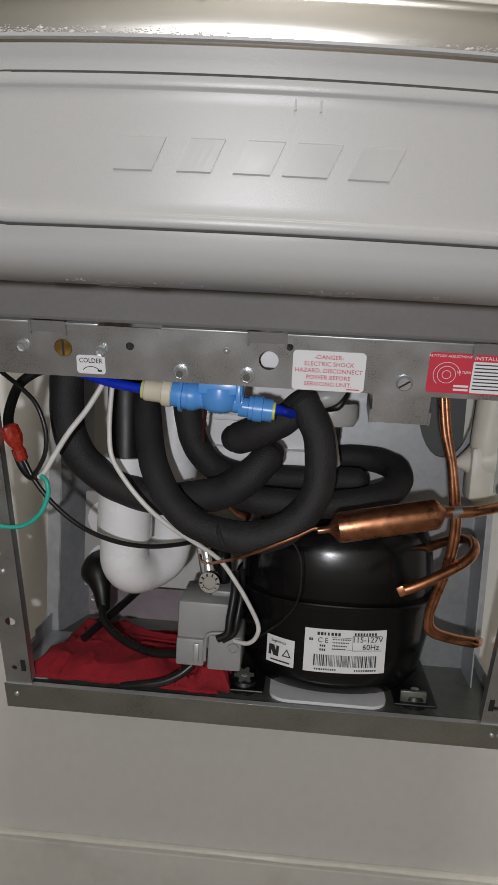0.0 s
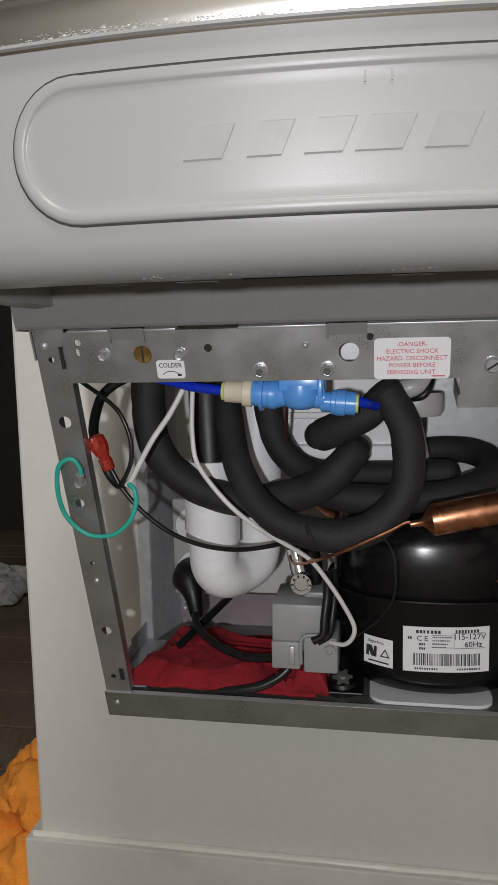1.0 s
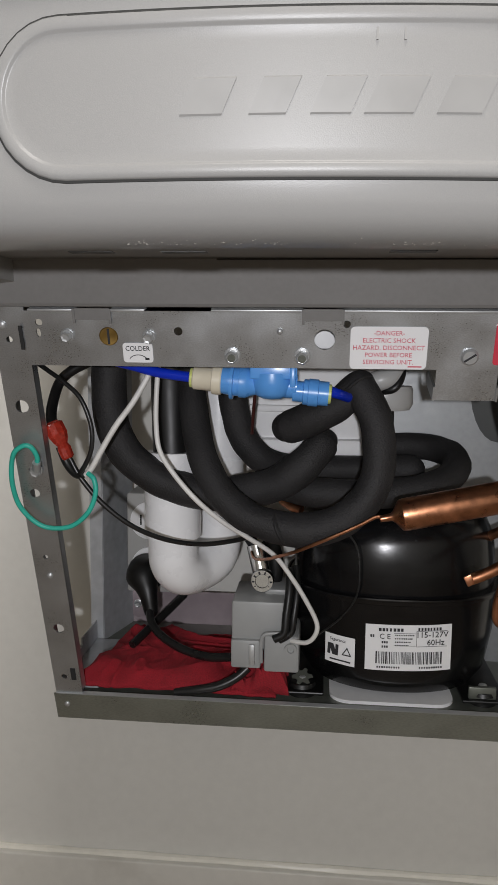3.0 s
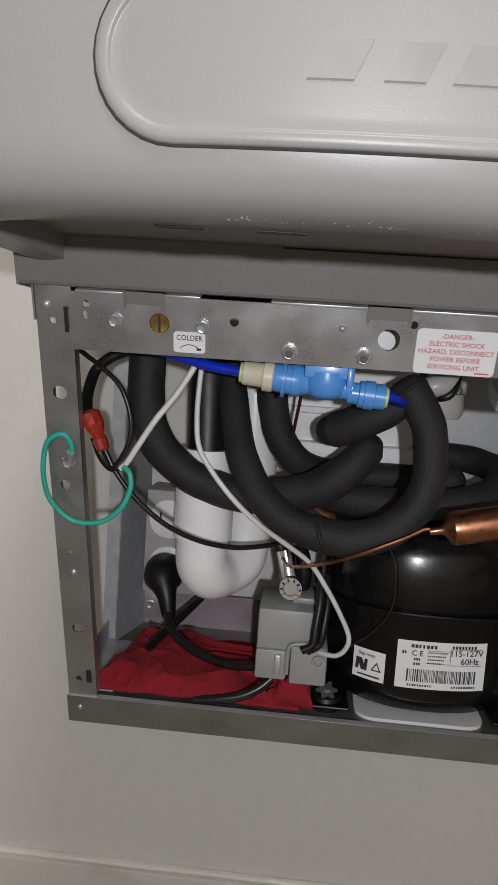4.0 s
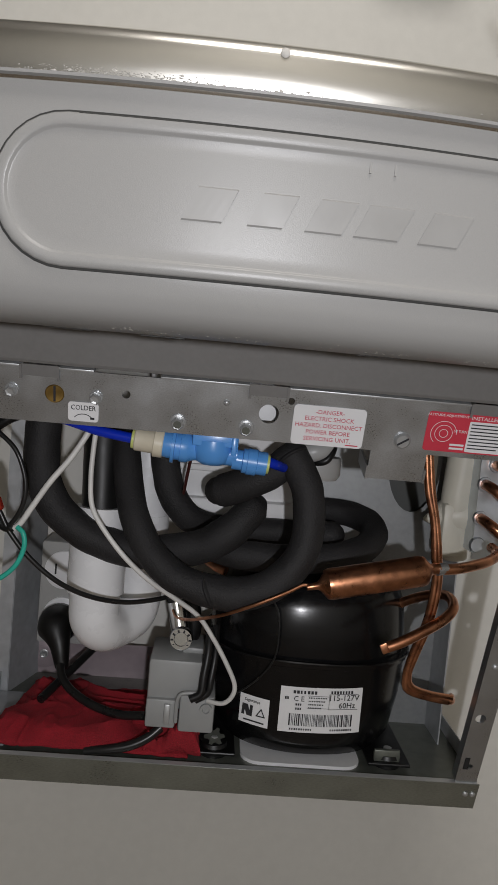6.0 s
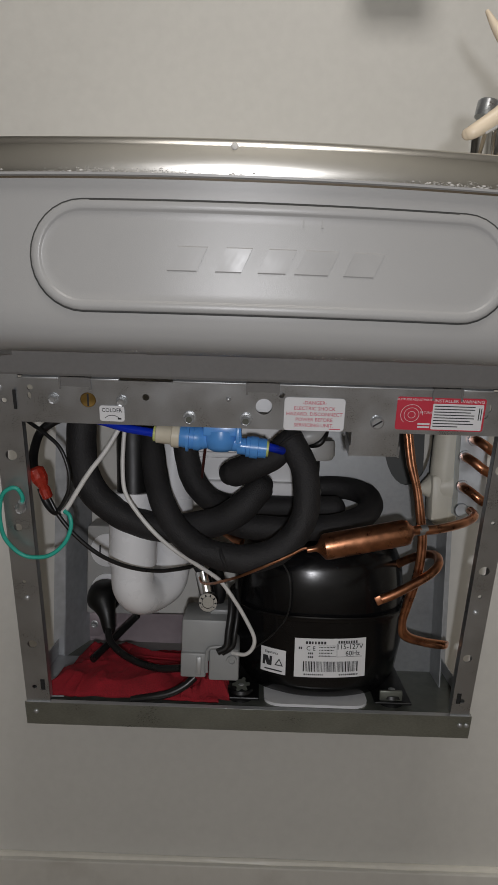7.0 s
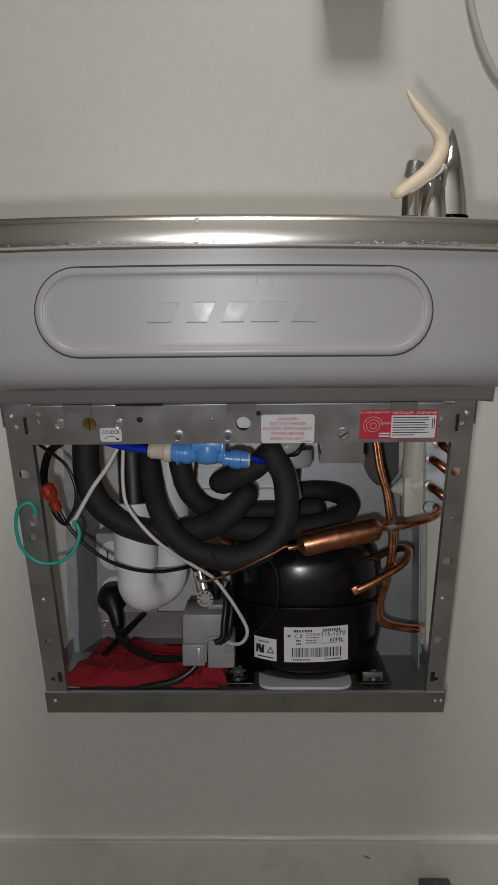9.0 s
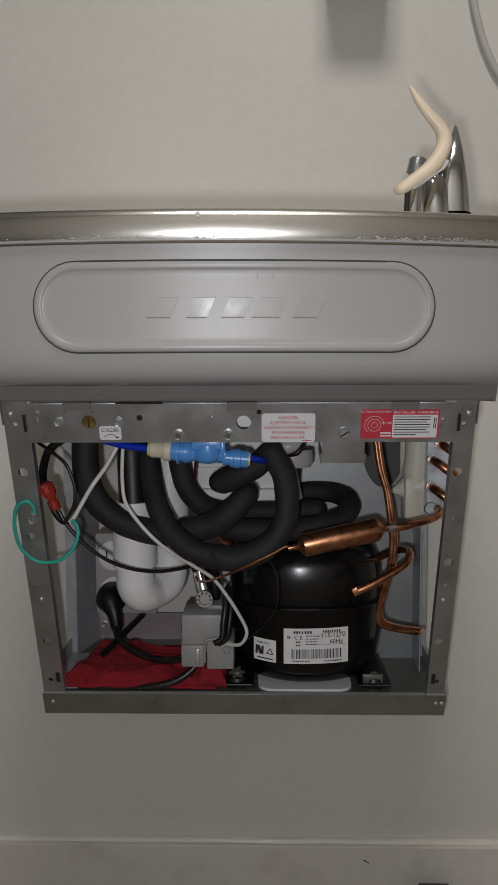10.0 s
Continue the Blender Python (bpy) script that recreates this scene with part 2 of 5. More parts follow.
def words(text, height, mat, parent, m, align="CENTER", name="lettering", stretch=1.0):
    cu = bpy.data.curves.new("words", "FONT")
    cu.body, cu.size, cu.align_x, cu.align_y, cu.extrude = text, height / 0.7, align, "CENTER", 0.00012
    cu.resolution_u = 2
    mesh = curve_to_mesh(cu)
    mesh.transform(Matrix.Translation((0, 0, 0.00025)) @ Matrix.Diagonal((stretch, 1, 1, 1)))
    return link(name, mesh, mat, parent, "", m)


def bars(rects, mat, parent, m, name="fine_print", thick=0.0001):
    bm = bmesh.new()
    for x0, x1, y0, y1 in rects:
        put_box(bm, x0, x1, y0, y1, 0, thick)
    return tagged(part(name, bm, mat, parent, smooth=False, m=m), kind="stuff")


# The front frame lies in one plane that leans back towards its foot.
LEANING = math.hypot(1, 0.343)
FRONT = Matrix(((1, 0, 0, 0), (0, -0.343 / LEANING, -1 / LEANING, 0.63), (0, 1 / LEANING, -0.343 / LEANING, 0.70), (0, 0, 0, 1)))


def up_front(z):
    return (z - 0.70) * LEANING


def on_front(x, z, out=0.0):
    return FRONT @ Matrix.Translation((x, up_front(z), out))


def hex_bolt(parent, m, r=0.0047, flange=0.0058, name="bolt", mat=None):
    bm = bmesh.new()
    put_lathe(bm, [(0, flange), (0.0012, flange), (0.0016, r * 1.05)], (0, 0, 0), (0, 0, 1), 20)
    put_lathe(bm, [(0.0014, r), (0.0042, r), (0.005, r * 0.8), (0.0046, r * 0.45)], (0, 0, 0), (0, 0, 1), 6)
    return part(name, bm, mat or M_ZINC, parent, smooth=False, m=m)


def rivet(parent, m, r=0.0026, name="rivet", mat=None):
    return part(name, lathe([(0, r), (0.0008, r), (0.0016, r * 0.7), (0.0019, r * 0.2)], (0, 0, 0), (0, 0, 1), 14), mat or M_ZINC, parent, m=m)


# ---- room ----
WALL_Y = 0.93


def build_room():
    wall = part("wall_north", box(-0.383, 2.6, WALL_Y, WALL_Y + 0.14, 0, 2.6, 0.004), M_WALL, smooth=False)
    tagged(wall, "smooth off-white painted wall with an outer corner", "wall", kind="structure")
    bm = bmesh.new()
    for x0, x1, y0, y1 in ((-0.397, 2.6, WALL_Y - 0.013, WALL_Y - 0.0005), (-0.397, -0.3835, WALL_Y - 0.0005, WALL_Y + 0.154)):
        put_box(bm, x0, x1, y0, y1, 0.0, 0.122, 0.0015)
    base = part("baseboard", bm, M_BASE, smooth=False)
    tagged(base, "flat off-white painted baseboard with scuffed top edge", "baseboard", kind="structure")
    part("caulk_line", tube([(-0.39, WALL_Y - 0.002, 0.1222), (0.4, WALL_Y - 0.0025, 0.1228), (1.2, WALL_Y - 0.002, 0.1222), (2.59, WALL_Y - 0.002, 0.1222)], 0.0042, 8, 24, wobble=0.4), M_CAULK, base, "uneven off-white caulk line")
    part("scuff", tube([(0.153, WALL_Y - 0.0135, 0.104), (0.157, WALL_Y - 0.0137, 0.102), (0.161, WALL_Y - 0.0135, 0.100)], 0.0006, 6), M_INK, base)
    floor = part("floor", box(-4, 2.6, -2.5, 4.0, -0.05, 0.0), M_FLOOR, smooth=False)
    tagged(floor, "dark brown worn wooden floor", "floor", kind="structure")
    ceil = part("ceiling", box(-4, 2.6, -2.5, 4.0, 2.6, 2.65), M_CEIL, smooth=False)
    tagged(ceil, "plain white painted ceiling", "ceiling", kind="structure")
    for name, b in (("wall_south", (-4, 2.6, -1.5, -1.4, 0, 2.6)), ("wall_east", (2.6, 2.7, -2.6, 4.1, 0, 2.6)), ("wall_west", (-4.1, -4, -2.6, 4.1, 0, 2.6))):
        tagged(part(name, box(*b), M_WALL, smooth=False), "plain off-white painted wall closing the room", "wall", kind="structure")
    # near-black colour stands in for the missing light in the room beyond
    tagged(part("wall_far", box(-4, 2.6, 2.87, 2.97, 0, 2.6), M_UNLIT, smooth=False), "far wall coloured near black for the unlit room beyond", "wall", kind="structure")
    for k in range(13):
        part("board", box(-4 + k * 0.001, -0.40, 1.1 + k * 0.14, 1.1 + k * 0.14 + 0.134, 0.0005, 0.004 + 0.0006 * (k % 3), 0.001), M_FLOOR, floor, smooth=False)


build_room()


# ---- drinking fountain: basin and apron ----
CX = 0.006
FRONT_Y, BOW, SKEW = 0.4205, 0.62, 0.045  # the basin hangs a little askew to the cabinet


def outline(inset, n=40):
    """The basin's outline seen from above: bowed front, rounded corners, straight sides to the wall."""
    half, corner = 0.243 - inset, 0.055 - min(inset, 0.03) * 0.5
    pts = []
    y_of = lambda x: FRONT_Y + inset + BOW * x * x
    xa = half - corner
    for k in range(n + 1):
        x = -xa + 2 * xa * k / n
        pts.append((CX + x, y_of(x)))
    yc = y_of(xa)
    slope = math.atan(2 * xa * BOW)
    turn = []
    for k in range(1, 9):
        a = slope + (math.pi / 2 - slope) * k / 8
        turn.append((corner * (math.sin(a) - math.sin(slope)) / (1 - math.sin(slope)), corner * 1.0 * (math.cos(slope) - math.cos(a))))
    right = [(CX + xa + dx, yc + dy) for dx, dy in turn]
    left = [(2 * CX - x, y) for x, y in right][::-1]
    back = WALL_Y - 0.002
    bowed = [(x, y + SKEW * (x - CX)) for x, y in left + pts + right]
    return [(CX - half, back)] + bowed + [(CX + half, back)]


APRON = [(0.002, 0.8178), (0.0028, 0.813), (0.0054, 0.79), (0.0091, 0.755), (0.0100, 0.750), (0.0114, 0.745), (0.0137, 0.740), (0.0175, 0.736), (0.0245, 0.733), (0.036, 0.731)]


def front_y(x, z):
    inset = np.interp(z, [q for p, q in APRON[::-1]], [p for p, q in APRON[::-1]])
    return FRONT_Y + float(inset) + BOW * (x - CX) ** 2 + SKEW * (x - CX)


def loft(sections, first=False, last=False):
    bm = bmesh.new()
    rings = [[bm.verts.new((x, y, z)) for x, y in outline(i)] for i, z in sections]
    for a, b in zip(rings, rings[1:]):
        for k in range(len(a)):
            j = (k + 1) % len(a)
            bm.faces.new((a[k], a[j], b[j], b[k]))
    if first:
        bm.faces.new(rings[0])
    if last:
        bm.faces.new(rings[-1])
    return bm


def stadium(r, n=16):
    """Outline of the long oval at the given half height; its ends share fixed centres."""
    zc, xl, xr = 0.7790, -0.0918, 0.1032
    pts = [(xr + r * math.cos(radians(90 - 180 * k / n)), zc + r * math.sin(radians(90 - 180 * k / n))) for k in range(n + 1)]
    pts += [(xr + (xl - xr) * k / 24, zc - r) for k in range(1, 24)]
    pts += [(xl + r * math.cos(radians(270 - 180 * k / n)), zc + r * math.sin(radians(270 - 180 * k / n))) for k in range(n + 1)]
    pts += [(xl + (xr - xl) * k / 24, zc + r) for k in range(1, 24)]
    return pts


def oval_rings(levels, fill=False):
    bm = bmesh.new()
    rings = [[bm.verts.new((x, front_y(x, z) - w, z)) for x, z in stadium(r)] for r, w in levels]
    for a, b in zip(rings, rings[1:]):
        for k in range(len(a)):
            j = (k + 1) % len(a)
            bm.faces.new((a[k], a[j], b[j], b[k]))
    if fill:
        r, w = levels[-1]
        prev = rings[-1]
        for s in (0.8, 0.6, 0.4, 0.2, 0.0001):
            ring = [bm.verts.new((x, front_y(x, z) - w, z)) for x, z in stadium(r * s)]
            for k in range(len(prev)):
                j = (k + 1) % len(prev)
                bm.faces.new((prev[k], prev[j], ring[j], ring[k]))
            prev = ring
        bmesh.ops.remove_doubles(bm, verts=bm.verts, dist=0.00005)
    return bm


def build_basin():
    top = thing("drinking_fountain", (CX, 0.7, 0.72), "wall-hung grey drinking fountain basin with stainless steel rim", "drinking fountain")
    part("apron", loft(APRON + [(0.049, 0.7325), (0.050, 0.7455)], last=True), M_PLAST, top, "grey moulded plastic apron")
    part("steel_rim", loft([(0.006, 0.8161), (0.0018, 0.8163), (0.0006, 0.8178), (-0.0004, 0.8240), (-0.0008, 0.8318), (0.0005, 0.8355), (0.003, 0.8371), (0.012, 0.8359), (0.03, 0.828), (0.05, 0.80), (0.09, 0.79)], last=True), M_STEEL, top, "brushed stainless steel rim with limescale")
    part("apron_lip", loft([(0.0012, 0.8172), (-0.0010, 0.8175), (-0.0012, 0.8186), (0.0010, 0.8192)]), M_PLAST, top, "light moulded lip under the rim")
    part("panel_seam", oval_rings([(0.0281, 0.0001), (0.0280, 0.0005), (0.0270, 0.0005)]), M_SEAM, top, "dark gap round the oval panel")
    panel = part("oval_panel", oval_rings([(0.0272, 0.0001), (0.0271, 0.0013), (0.0266, 0.0019), (0.0250, 0.0021), (0.0231, 0.0020), (0.0225, 0.0017), (0.0220, 0.0010), (0.0215, 0.0008)], True), M_PLAST, top, "long oval grey plastic panel")
    # the raised maker's mark, as five plain slanted blocks
    for x0, x1 in ((-0.049, -0.028), (-0.0245, -0.0055), (-0.003, 0.017), (0.0155, 0.0385), (0.0405, 0.062)):
        bm = bmesh.new()
        n = 4
        rows = []
        for z, s, w in ((0.7720, 0.0, 0.0006), (0.7728, 0.0004, 0.0013), (0.7842, 0.0056, 0.0013), (0.7850, 0.006, 0.0006)):
            row = []
            for k in range(n + 1):
                x = x0 + (x1 - x0 - 0.006) * k / n + s
                row.append(bm.verts.new((x, front_y(x, z) - w, z)))
            rows.append(row)
        for a, b in zip(rows, rows[1:]):
            for k in range(n):
                bm.faces.new((a[k], a[k + 1], b[k + 1], b[k]))
        for k in (0, n):
            bm.faces.new([r[k] for r in rows])
        part("raised_mark", bm, M_MARK, panel, smooth=False)
    for x in (0.0195, 0.029):
        part("moulding_nib", box(x - 0.0004, x + 0.0004, front_y(x, 0.797) - 0.0014, front_y(x, 0.797) + 0.001, 0.7955, 0.7995), M_PLAST, panel)
    rng = random.Random(4)
    verts, faces = [], []
    for k in range(1150):
        c = rng.choice((-0.085, -0.07, -0.03, 0.10, 0.135, 0.15, 0.165))
        x = rng.gauss(c, 0.014)
        z = 0.8190 + abs(rng.gauss(0, 0.0012))
        s = rng.uniform(0.00006, 0.00026) * (1 if rng.random() < 0.95 else 2.2)
        y = FRONT_Y + BOW * (x - CX) ** 2 + SKEW * (x - CX) - 0.0002
        n = len(verts)
        verts += [(x - 2.2 * s, y + 0.0003, z), (x, y + 0.0003, z - s), (x + 2.2 * s, y + 0.0003, z), (x + 0.3 * s, y + 0.0003, z + s), (x, y - 0.00015, z)]
        faces += [(n, n + 1, n + 4), (n + 1, n + 2, n + 4), (n + 2, n + 3, n + 4), (n + 3, n, n + 4)]
    for k in range(110):
        x = rng.gauss(rng.choice((-0.06, -0.02, 0.035, 0.075, 0.13)), 0.010)
        z = 0.7318 + abs(rng.gauss(0, 0.0004))
        y = front_y(x, z) + 0.0004
        s = rng.uniform(0.00008, 0.00032)
        n = len(verts)
        verts += [(x - 2.5 * s, y, z), (x, y, z - s), (x + 2.5 * s, y, z), (x + 0.3 * s, y, z + s), (x, y - 0.0007, z)]
        faces += [(n, n + 1, n + 4), (n + 1, n + 2, n + 4), (n + 2, n + 3, n + 4), (n + 3, n, n + 4)]
    crust = bpy.data.meshes.new("limescale_crust")
    crust.from_pydata(verts, [], faces)
    tagged(link("limescale_crust", crust, M_SCALE, top, "white limescale crust"), kind="stuff")
    # wider shadow gap along the upper edge of the oval panel
    bm = bmesh.new()
    rows = [[bm.verts.new((x, front_y(x, z) - w, z)) for x in np.linspace(-0.088, 0.099, 30)] for z, w in ((0.8054, 0.0014), (0.8058, 0.0018), (0.8065, 0.0006))]
    for p, q in zip(rows, rows[1:]):
        for k in range(29):
            bm.faces.new((p[k], p[k + 1], q[k + 1], q[k]))
    part("upper_gap", bm, M_SEAM, top)
    part("rim_drop", lathe([(0, 0.0018), (0.0006, 0.0013), (0.0008, 0.0003)], (-0.016, FRONT_Y - 0.0017, 0.8325), (-0.016, 0.40, 0.8325), 14), M_SCALE, top)
    # painted fascia under the basin, with side returns to the wall
    bm = bmesh.new()
    prof = [(0.600, 0.7453), (0.608, 0.7453), (0.6170, 0.7195), (0.6185, 0.7178), (0.626, 0.7178)]
    rows = [[bm.verts.new((x, y, z)) for y, z in prof] for x in (-0.2185, 0.2235)]
    for k in range(len(prof) - 1):
        bm.faces.new((rows[0][k], rows[0][k + 1], rows[1][k + 1], rows[1][k]))
    put_box(bm, -0.2185, -0.2165, 0.6175, WALL_Y - 0.002, 0.7168, 0.745)
    put_box(bm, 0.2215, 0.2235, 0.6175, WALL_Y - 0.002, 0.7168, 0.745)
    part("fascia", bm, M_FASCIA, top, "dark grey painted steel fascia", smooth=False)
    part("fascia_slot", box(-0.06, 0.12, 0.604, 0.6072, 0.7447, 0.7452), M_HOLE, top)
    for x in (-0.105, -0.065, 0.03):
        part("clip_tab", box(x, x + 0.019, 0.470, 0.476, 0.7315, 0.7319), M_DKPLATE, top)


build_basin()


def build_bubbler():
    tap = thing("bubbler", (0.15, 0.52, 0.83), "chrome drinking bubbler with a beige rubber mouth guard", "bubbler")
    # chrome body: a tall fin that narrows upwards
    bm = bmesh.new()
    rings = []
    wide = [(0.1410, 0.5250, 0.8560), (0.1720, 0.5250, 0.8560), (0.1600, 0.5250, 0.9190)]
    for u, f0, f1, d in ((-0.06, 0.0, 1.0, 0.024), (0.18, 0.04, 0.97, 0.023), (0.42, 0.14, 0.90, 0.021), (0.62, 0.30, 0.83, 0.018), (0.80, 0.44, 0.76, 0.013), (0.93, 0.55, 0.72, 0.007), (1.0, 0.61, 0.69, 0.002)):
        z = wide[0][2] + (wide[2][2] - wide[0][2]) * u
        x0, x1 = (wide[0][0] + (wide[1][0] - wide[0][0]) * f for f in (f0, f1))
        cx, hx = (x0 + x1) / 2, (x1 - x0) / 2
        ring = []
        for k in range(32):
            a = 2 * math.pi * k / 32
            e = 3.0
            f = (abs(math.cos(a)) ** e + abs(math.sin(a)) ** e) ** (-1 / e)
            ring.append(bm.verts.new((cx + hx * f * math.cos(a), 0.525 + d * f * math.sin(a), z)))
        rings.append(ring)
    for p, q in zip(rings, rings[1:]):
        for k in range(32):
            bm.faces.new((p[k], p[(k + 1) % 32], q[(k + 1) % 32], q[k]))
    bm.faces.new(rings[-1])
    part("body", bm, M_CHROME, tap, "polished chrome body")
    part("spout_base", lathe([(0, 0.0150), (0.030, 0.0142), (0.046, 0.0125), (0.054, 0.009), (0.057, 0.002)], (0.1430, 0.512, 0.823), (0.1440, 0.512, 0.9), 28), M_CHROME, tap, "polished chrome base of the spout")
    a, b = [(0.1280, 0.5050, 0.8510), (0.1290, 0.5050, 0.8760)]
    L = (Vector(b) - Vector(a)).length
    part("nozzle", lathe([(0, 0.0070), (L * 0.95, 0.0068), (L, 0.0055), (L * 1.01, 0.001)], a, b, 24), M_CHROME, tap, "chrome nozzle")
    a, b = [(0.1300, 0.5050, 0.8790), (0.1320, 0.5050, 0.8890)]
    L = (Vector(b) - Vector(a)).length
    part("nozzle_screw", lathe([(0, 0.0066), (L * 0.88, 0.0066), (L, 0.0056), (L, 0.0036), (L * 0.85, 0.003)], a, b, 18), M_GALV, tap)
    part("limescale", tube([(0.1460, 0.4800, 0.8800), (0.1430, 0.4790, 0.8750), (0.1380, 0.4790, 0.8710), (0.1330, 0.4790, 0.8680), (0.1280, 0.4790, 0.8650), (0.1230, 0.4790, 0.8620)], 0.0013, 8, 14, wobble=1.4), M_SCALE, tap, "crust of limescale under the guard")
    line = [(0.1210, 0.4800, 0.9280), (0.1260, 0.4800, 0.9200), (0.1340, 0.4820, 0.9110), (0.1420, 0.4840, 0.9030), (0.1450, 0.4850, 0.8950), (0.1420, 0.4840, 0.8850), (0.1350, 0.4820, 0.8760), (0.1260, 0.4800, 0.8690), (0.1170, 0.4800, 0.8630), (0.1140, 0.4820, 0.8620)]
    part("mouth_guard", tube(line, lambda u: np.interp(u, [0, 0.15, 0.45, 0.62, 0.9, 1], [0.0013, 0.0031, 0.0054, 0.0055, 0.0040, 0.0034]), 16, dome=True), M_GUARD, tap, "beige rubber mouth guard")


build_bubbler()


# ---- cabinet frame ----
def build_frame():
    cab = thing("cabinet_frame", (0, 0.80, 0.384), "open galvanised steel cabinet frame with its front panel removed", "cabinet")
    w = 0.0012
    u = up_front
    # top bar with its holes
    outer = [(-0.1885, u(0.681)), (0.1930, u(0.681)), (0.1930, u(0.690)), (0.1965, u(0.690)), (0.1965, u(0.698)), (0.1930, u(0.698)), (0.1930, u(0.7158)), (-0.1885, u(0.7158)), (-0.1885, u(0.705)), (-0.1925, u(0.705)), (-0.1925, u(0.697)), (-0.1885, u(0.697))]
    holes = [ring_points(0.005, u(0.699), 0.0066), ring_points(-0.0875, u(0.7035), 0.0028, 14), ring_points(0.0185, u(0.7085), 0.0024, 12), ring_points(-0.178, u(0.7085), 0.0024, 12), ring_points(-0.179, u(0.702), 0.0015, 10, 2), ring_points(0.181, u(0.703), 0.0016, 10, 2), ring_points(0.178, u(0.697), 0.0024, 12), ring_points(-0.133, u(0.700), 0.0062)]
    bar = sheet("top_bar", [outer] + holes, w, M_GALV, cab, "", FRONT @ Matrix.Translation((0, 0, 0.0016)))
    # folded upper edge: a row of bright tabs
    for x0, x1 in ((-0.184, -0.154), (-0.130, -0.108), (-0.066, -0.009), (0.0165, 0.1355), (0.1585, 0.182)):
        part("edge_tab", box(x0, x1, -0.0002, 0.0014, 0.0, 0.0168, 0.0004, m=FRONT @ Matrix.Translation((0, u(0.7158), -0.014))), M_ZINC, bar)
    for x0, x1 in ((-0.154, -0.1305), (-0.0085, 0.0160), (0.136, 0.158)):
        hook = part("hook_tab", box(x0, x1, u(0.7105), u(0.7176), 0.0017, 0.0026, m=FRONT), M_FASCIA, cab, "dark grey hook tab of the fascia", smooth=False)
        for x in (x0, x1):
            part("hook_edge", box(x - 0.0008, x + 0.0008, u(0.7085), u(0.7174), 0.0027, 0.0034, m=FRONT), M_FASCIA, hook, smooth=False)
    part("lower_flange", box(-0.186, 0.189, 0, 0.0012, -0.022, 0.0004, m=FRONT @ Matrix.Translation((0, u(0.681), 0))), M_GALV, cab, smooth=False)
    # side rails
    for s in (-1, 1):
        hs = [ring_points(s * 0.199, u(0.652), 0.0047), ring_points(s * 0.199, u(0.472), 0.0043), ring_points(s * 0.2, u(0.606), 0.0017, 10), ring_points(s * 0.2, u(0.561 if s > 0 else 0.588), 0.0046 if s > 0 else 0.0036), ring_points(s * 0.2, u(0.536), 0.0019, 10), ring_points(s * 0.201, u(0.425), 0.0024, 12), ring_points(s * 0.2, u(0.697), 0.0022, 12)]
        inner = 0.1875 if s < 0 else 0.1920
        edge = [(s * inner, u(0.384)), (s * 0.2100, u(0.384)), (s * 0.2100, u(0.718)), (s * inner, u(0.718))]
        rail = sheet("side_rail", [edge] + hs, w, M_GALV, cab, "punched galvanised steel side rail", FRONT)
        part("rail_flange", box(-0.0006, 0.0006, u(0.384), u(0.718), -0.020, -0.0002, m=FRONT @ Matrix.Translation((s * 0.2094, 0, 0))), M_GALV, rail, smooth=False)
        part("rail_lip", box(-0.0006, 0.0006, u(0.41), u(0.681), -0.009, -0.0002, m=FRONT @ Matrix.Translation((s * (inner + 0.0006), 0, 0))), M_GALV, rail, smooth=False)
        part("top_ear", box(-0.0006, 0.0006, u(0.697), u(0.7178), -0.03, 0, m=FRONT @ Matrix.Translation((s * 0.2110, 0, 0.001))), M_GALV, rail, smooth=False)
        part("latch_slot", box(-0.0012, 0.0012, -0.008, 0.008, -0.0002, 0.0006, m=on_front(s * (inner + 0.003), 0.699, 0.0024)), M_HOLE, rail, smooth=False)
        rivet(rail, on_front(s * 0.2035, 0.7065, 0.0), 0.0028)
        rivet(rail, on_front(s * 0.199, 0.520, 0.0), 0.0024)
        part("hook_slot", box(-0.002, 0.002, -0.006, 0.006, -0.0002, 0.0005, m=on_front(s * (inner + 0.0055), 0.428, 0.0)), M_HOLE, rail, smooth=False)
    # bottom bar
    bot = sheet("bottom_bar", [[(-0.2115, u(0.3835)), (0.2125, u(0.3835)), (0.2125, u(0.4085)), (-0.2115, u(0.4085))], ring_points(0.203, u(0.400), 0.0014, 10)], w, M_SILL, cab, "", FRONT @ Matrix.Translation((0, 0, 0.0016)))
    part("bottom_lip", box(-0.210, 0.211, -0.0010, 0.0004, -0.004, 0.0, m=FRONT @ Matrix.Translation((0, u(0.4085), 0.0014))), M_ZINC, bot, smooth=False)
    for x in (-0.2015, 0.2085, 0.2025):
        rivet(bot, on_front(x, 0.3985, 0.0016), 0.0024, "screw")
    # floor tray with an opening under the compressor
    tray = sheet("floor_tray", [[(-0.212, 0.738), (0.214, 0.738), (0.214, 0.905), (-0.212, 0.905)], round_rect(0.03, 0.10, 0.80, 0.85, 0.02)], 0.0015, M_TRAY, cab, "galvanised floor tray", pose(0, 0, 0.4065))
    for s in (-1, 1):
        part("tray_rim", box(s * 0.2125 - 0.0006, s * 0.2125 + 0.0006, 0.742, 0.905, 0.402, 0.420), M_GALV_BACK, cab, smooth=False)
        # rear posts, folded sheet
        post = part("rear_post", box(s * 0.2165, s * 0.2045, 0.848, 0.8495, 0.402, 0.745), M_GALV_BACK, cab, "folded galvanised rear post", smooth=False)
        bm = box(s * 0.2052, s * 0.2040, 0.8496, 0.905, 0.402, 0.745)
        for v in bm.verts:
            if s < 0 and v.co.y > 0.88:
                v.co.x += 0.0155
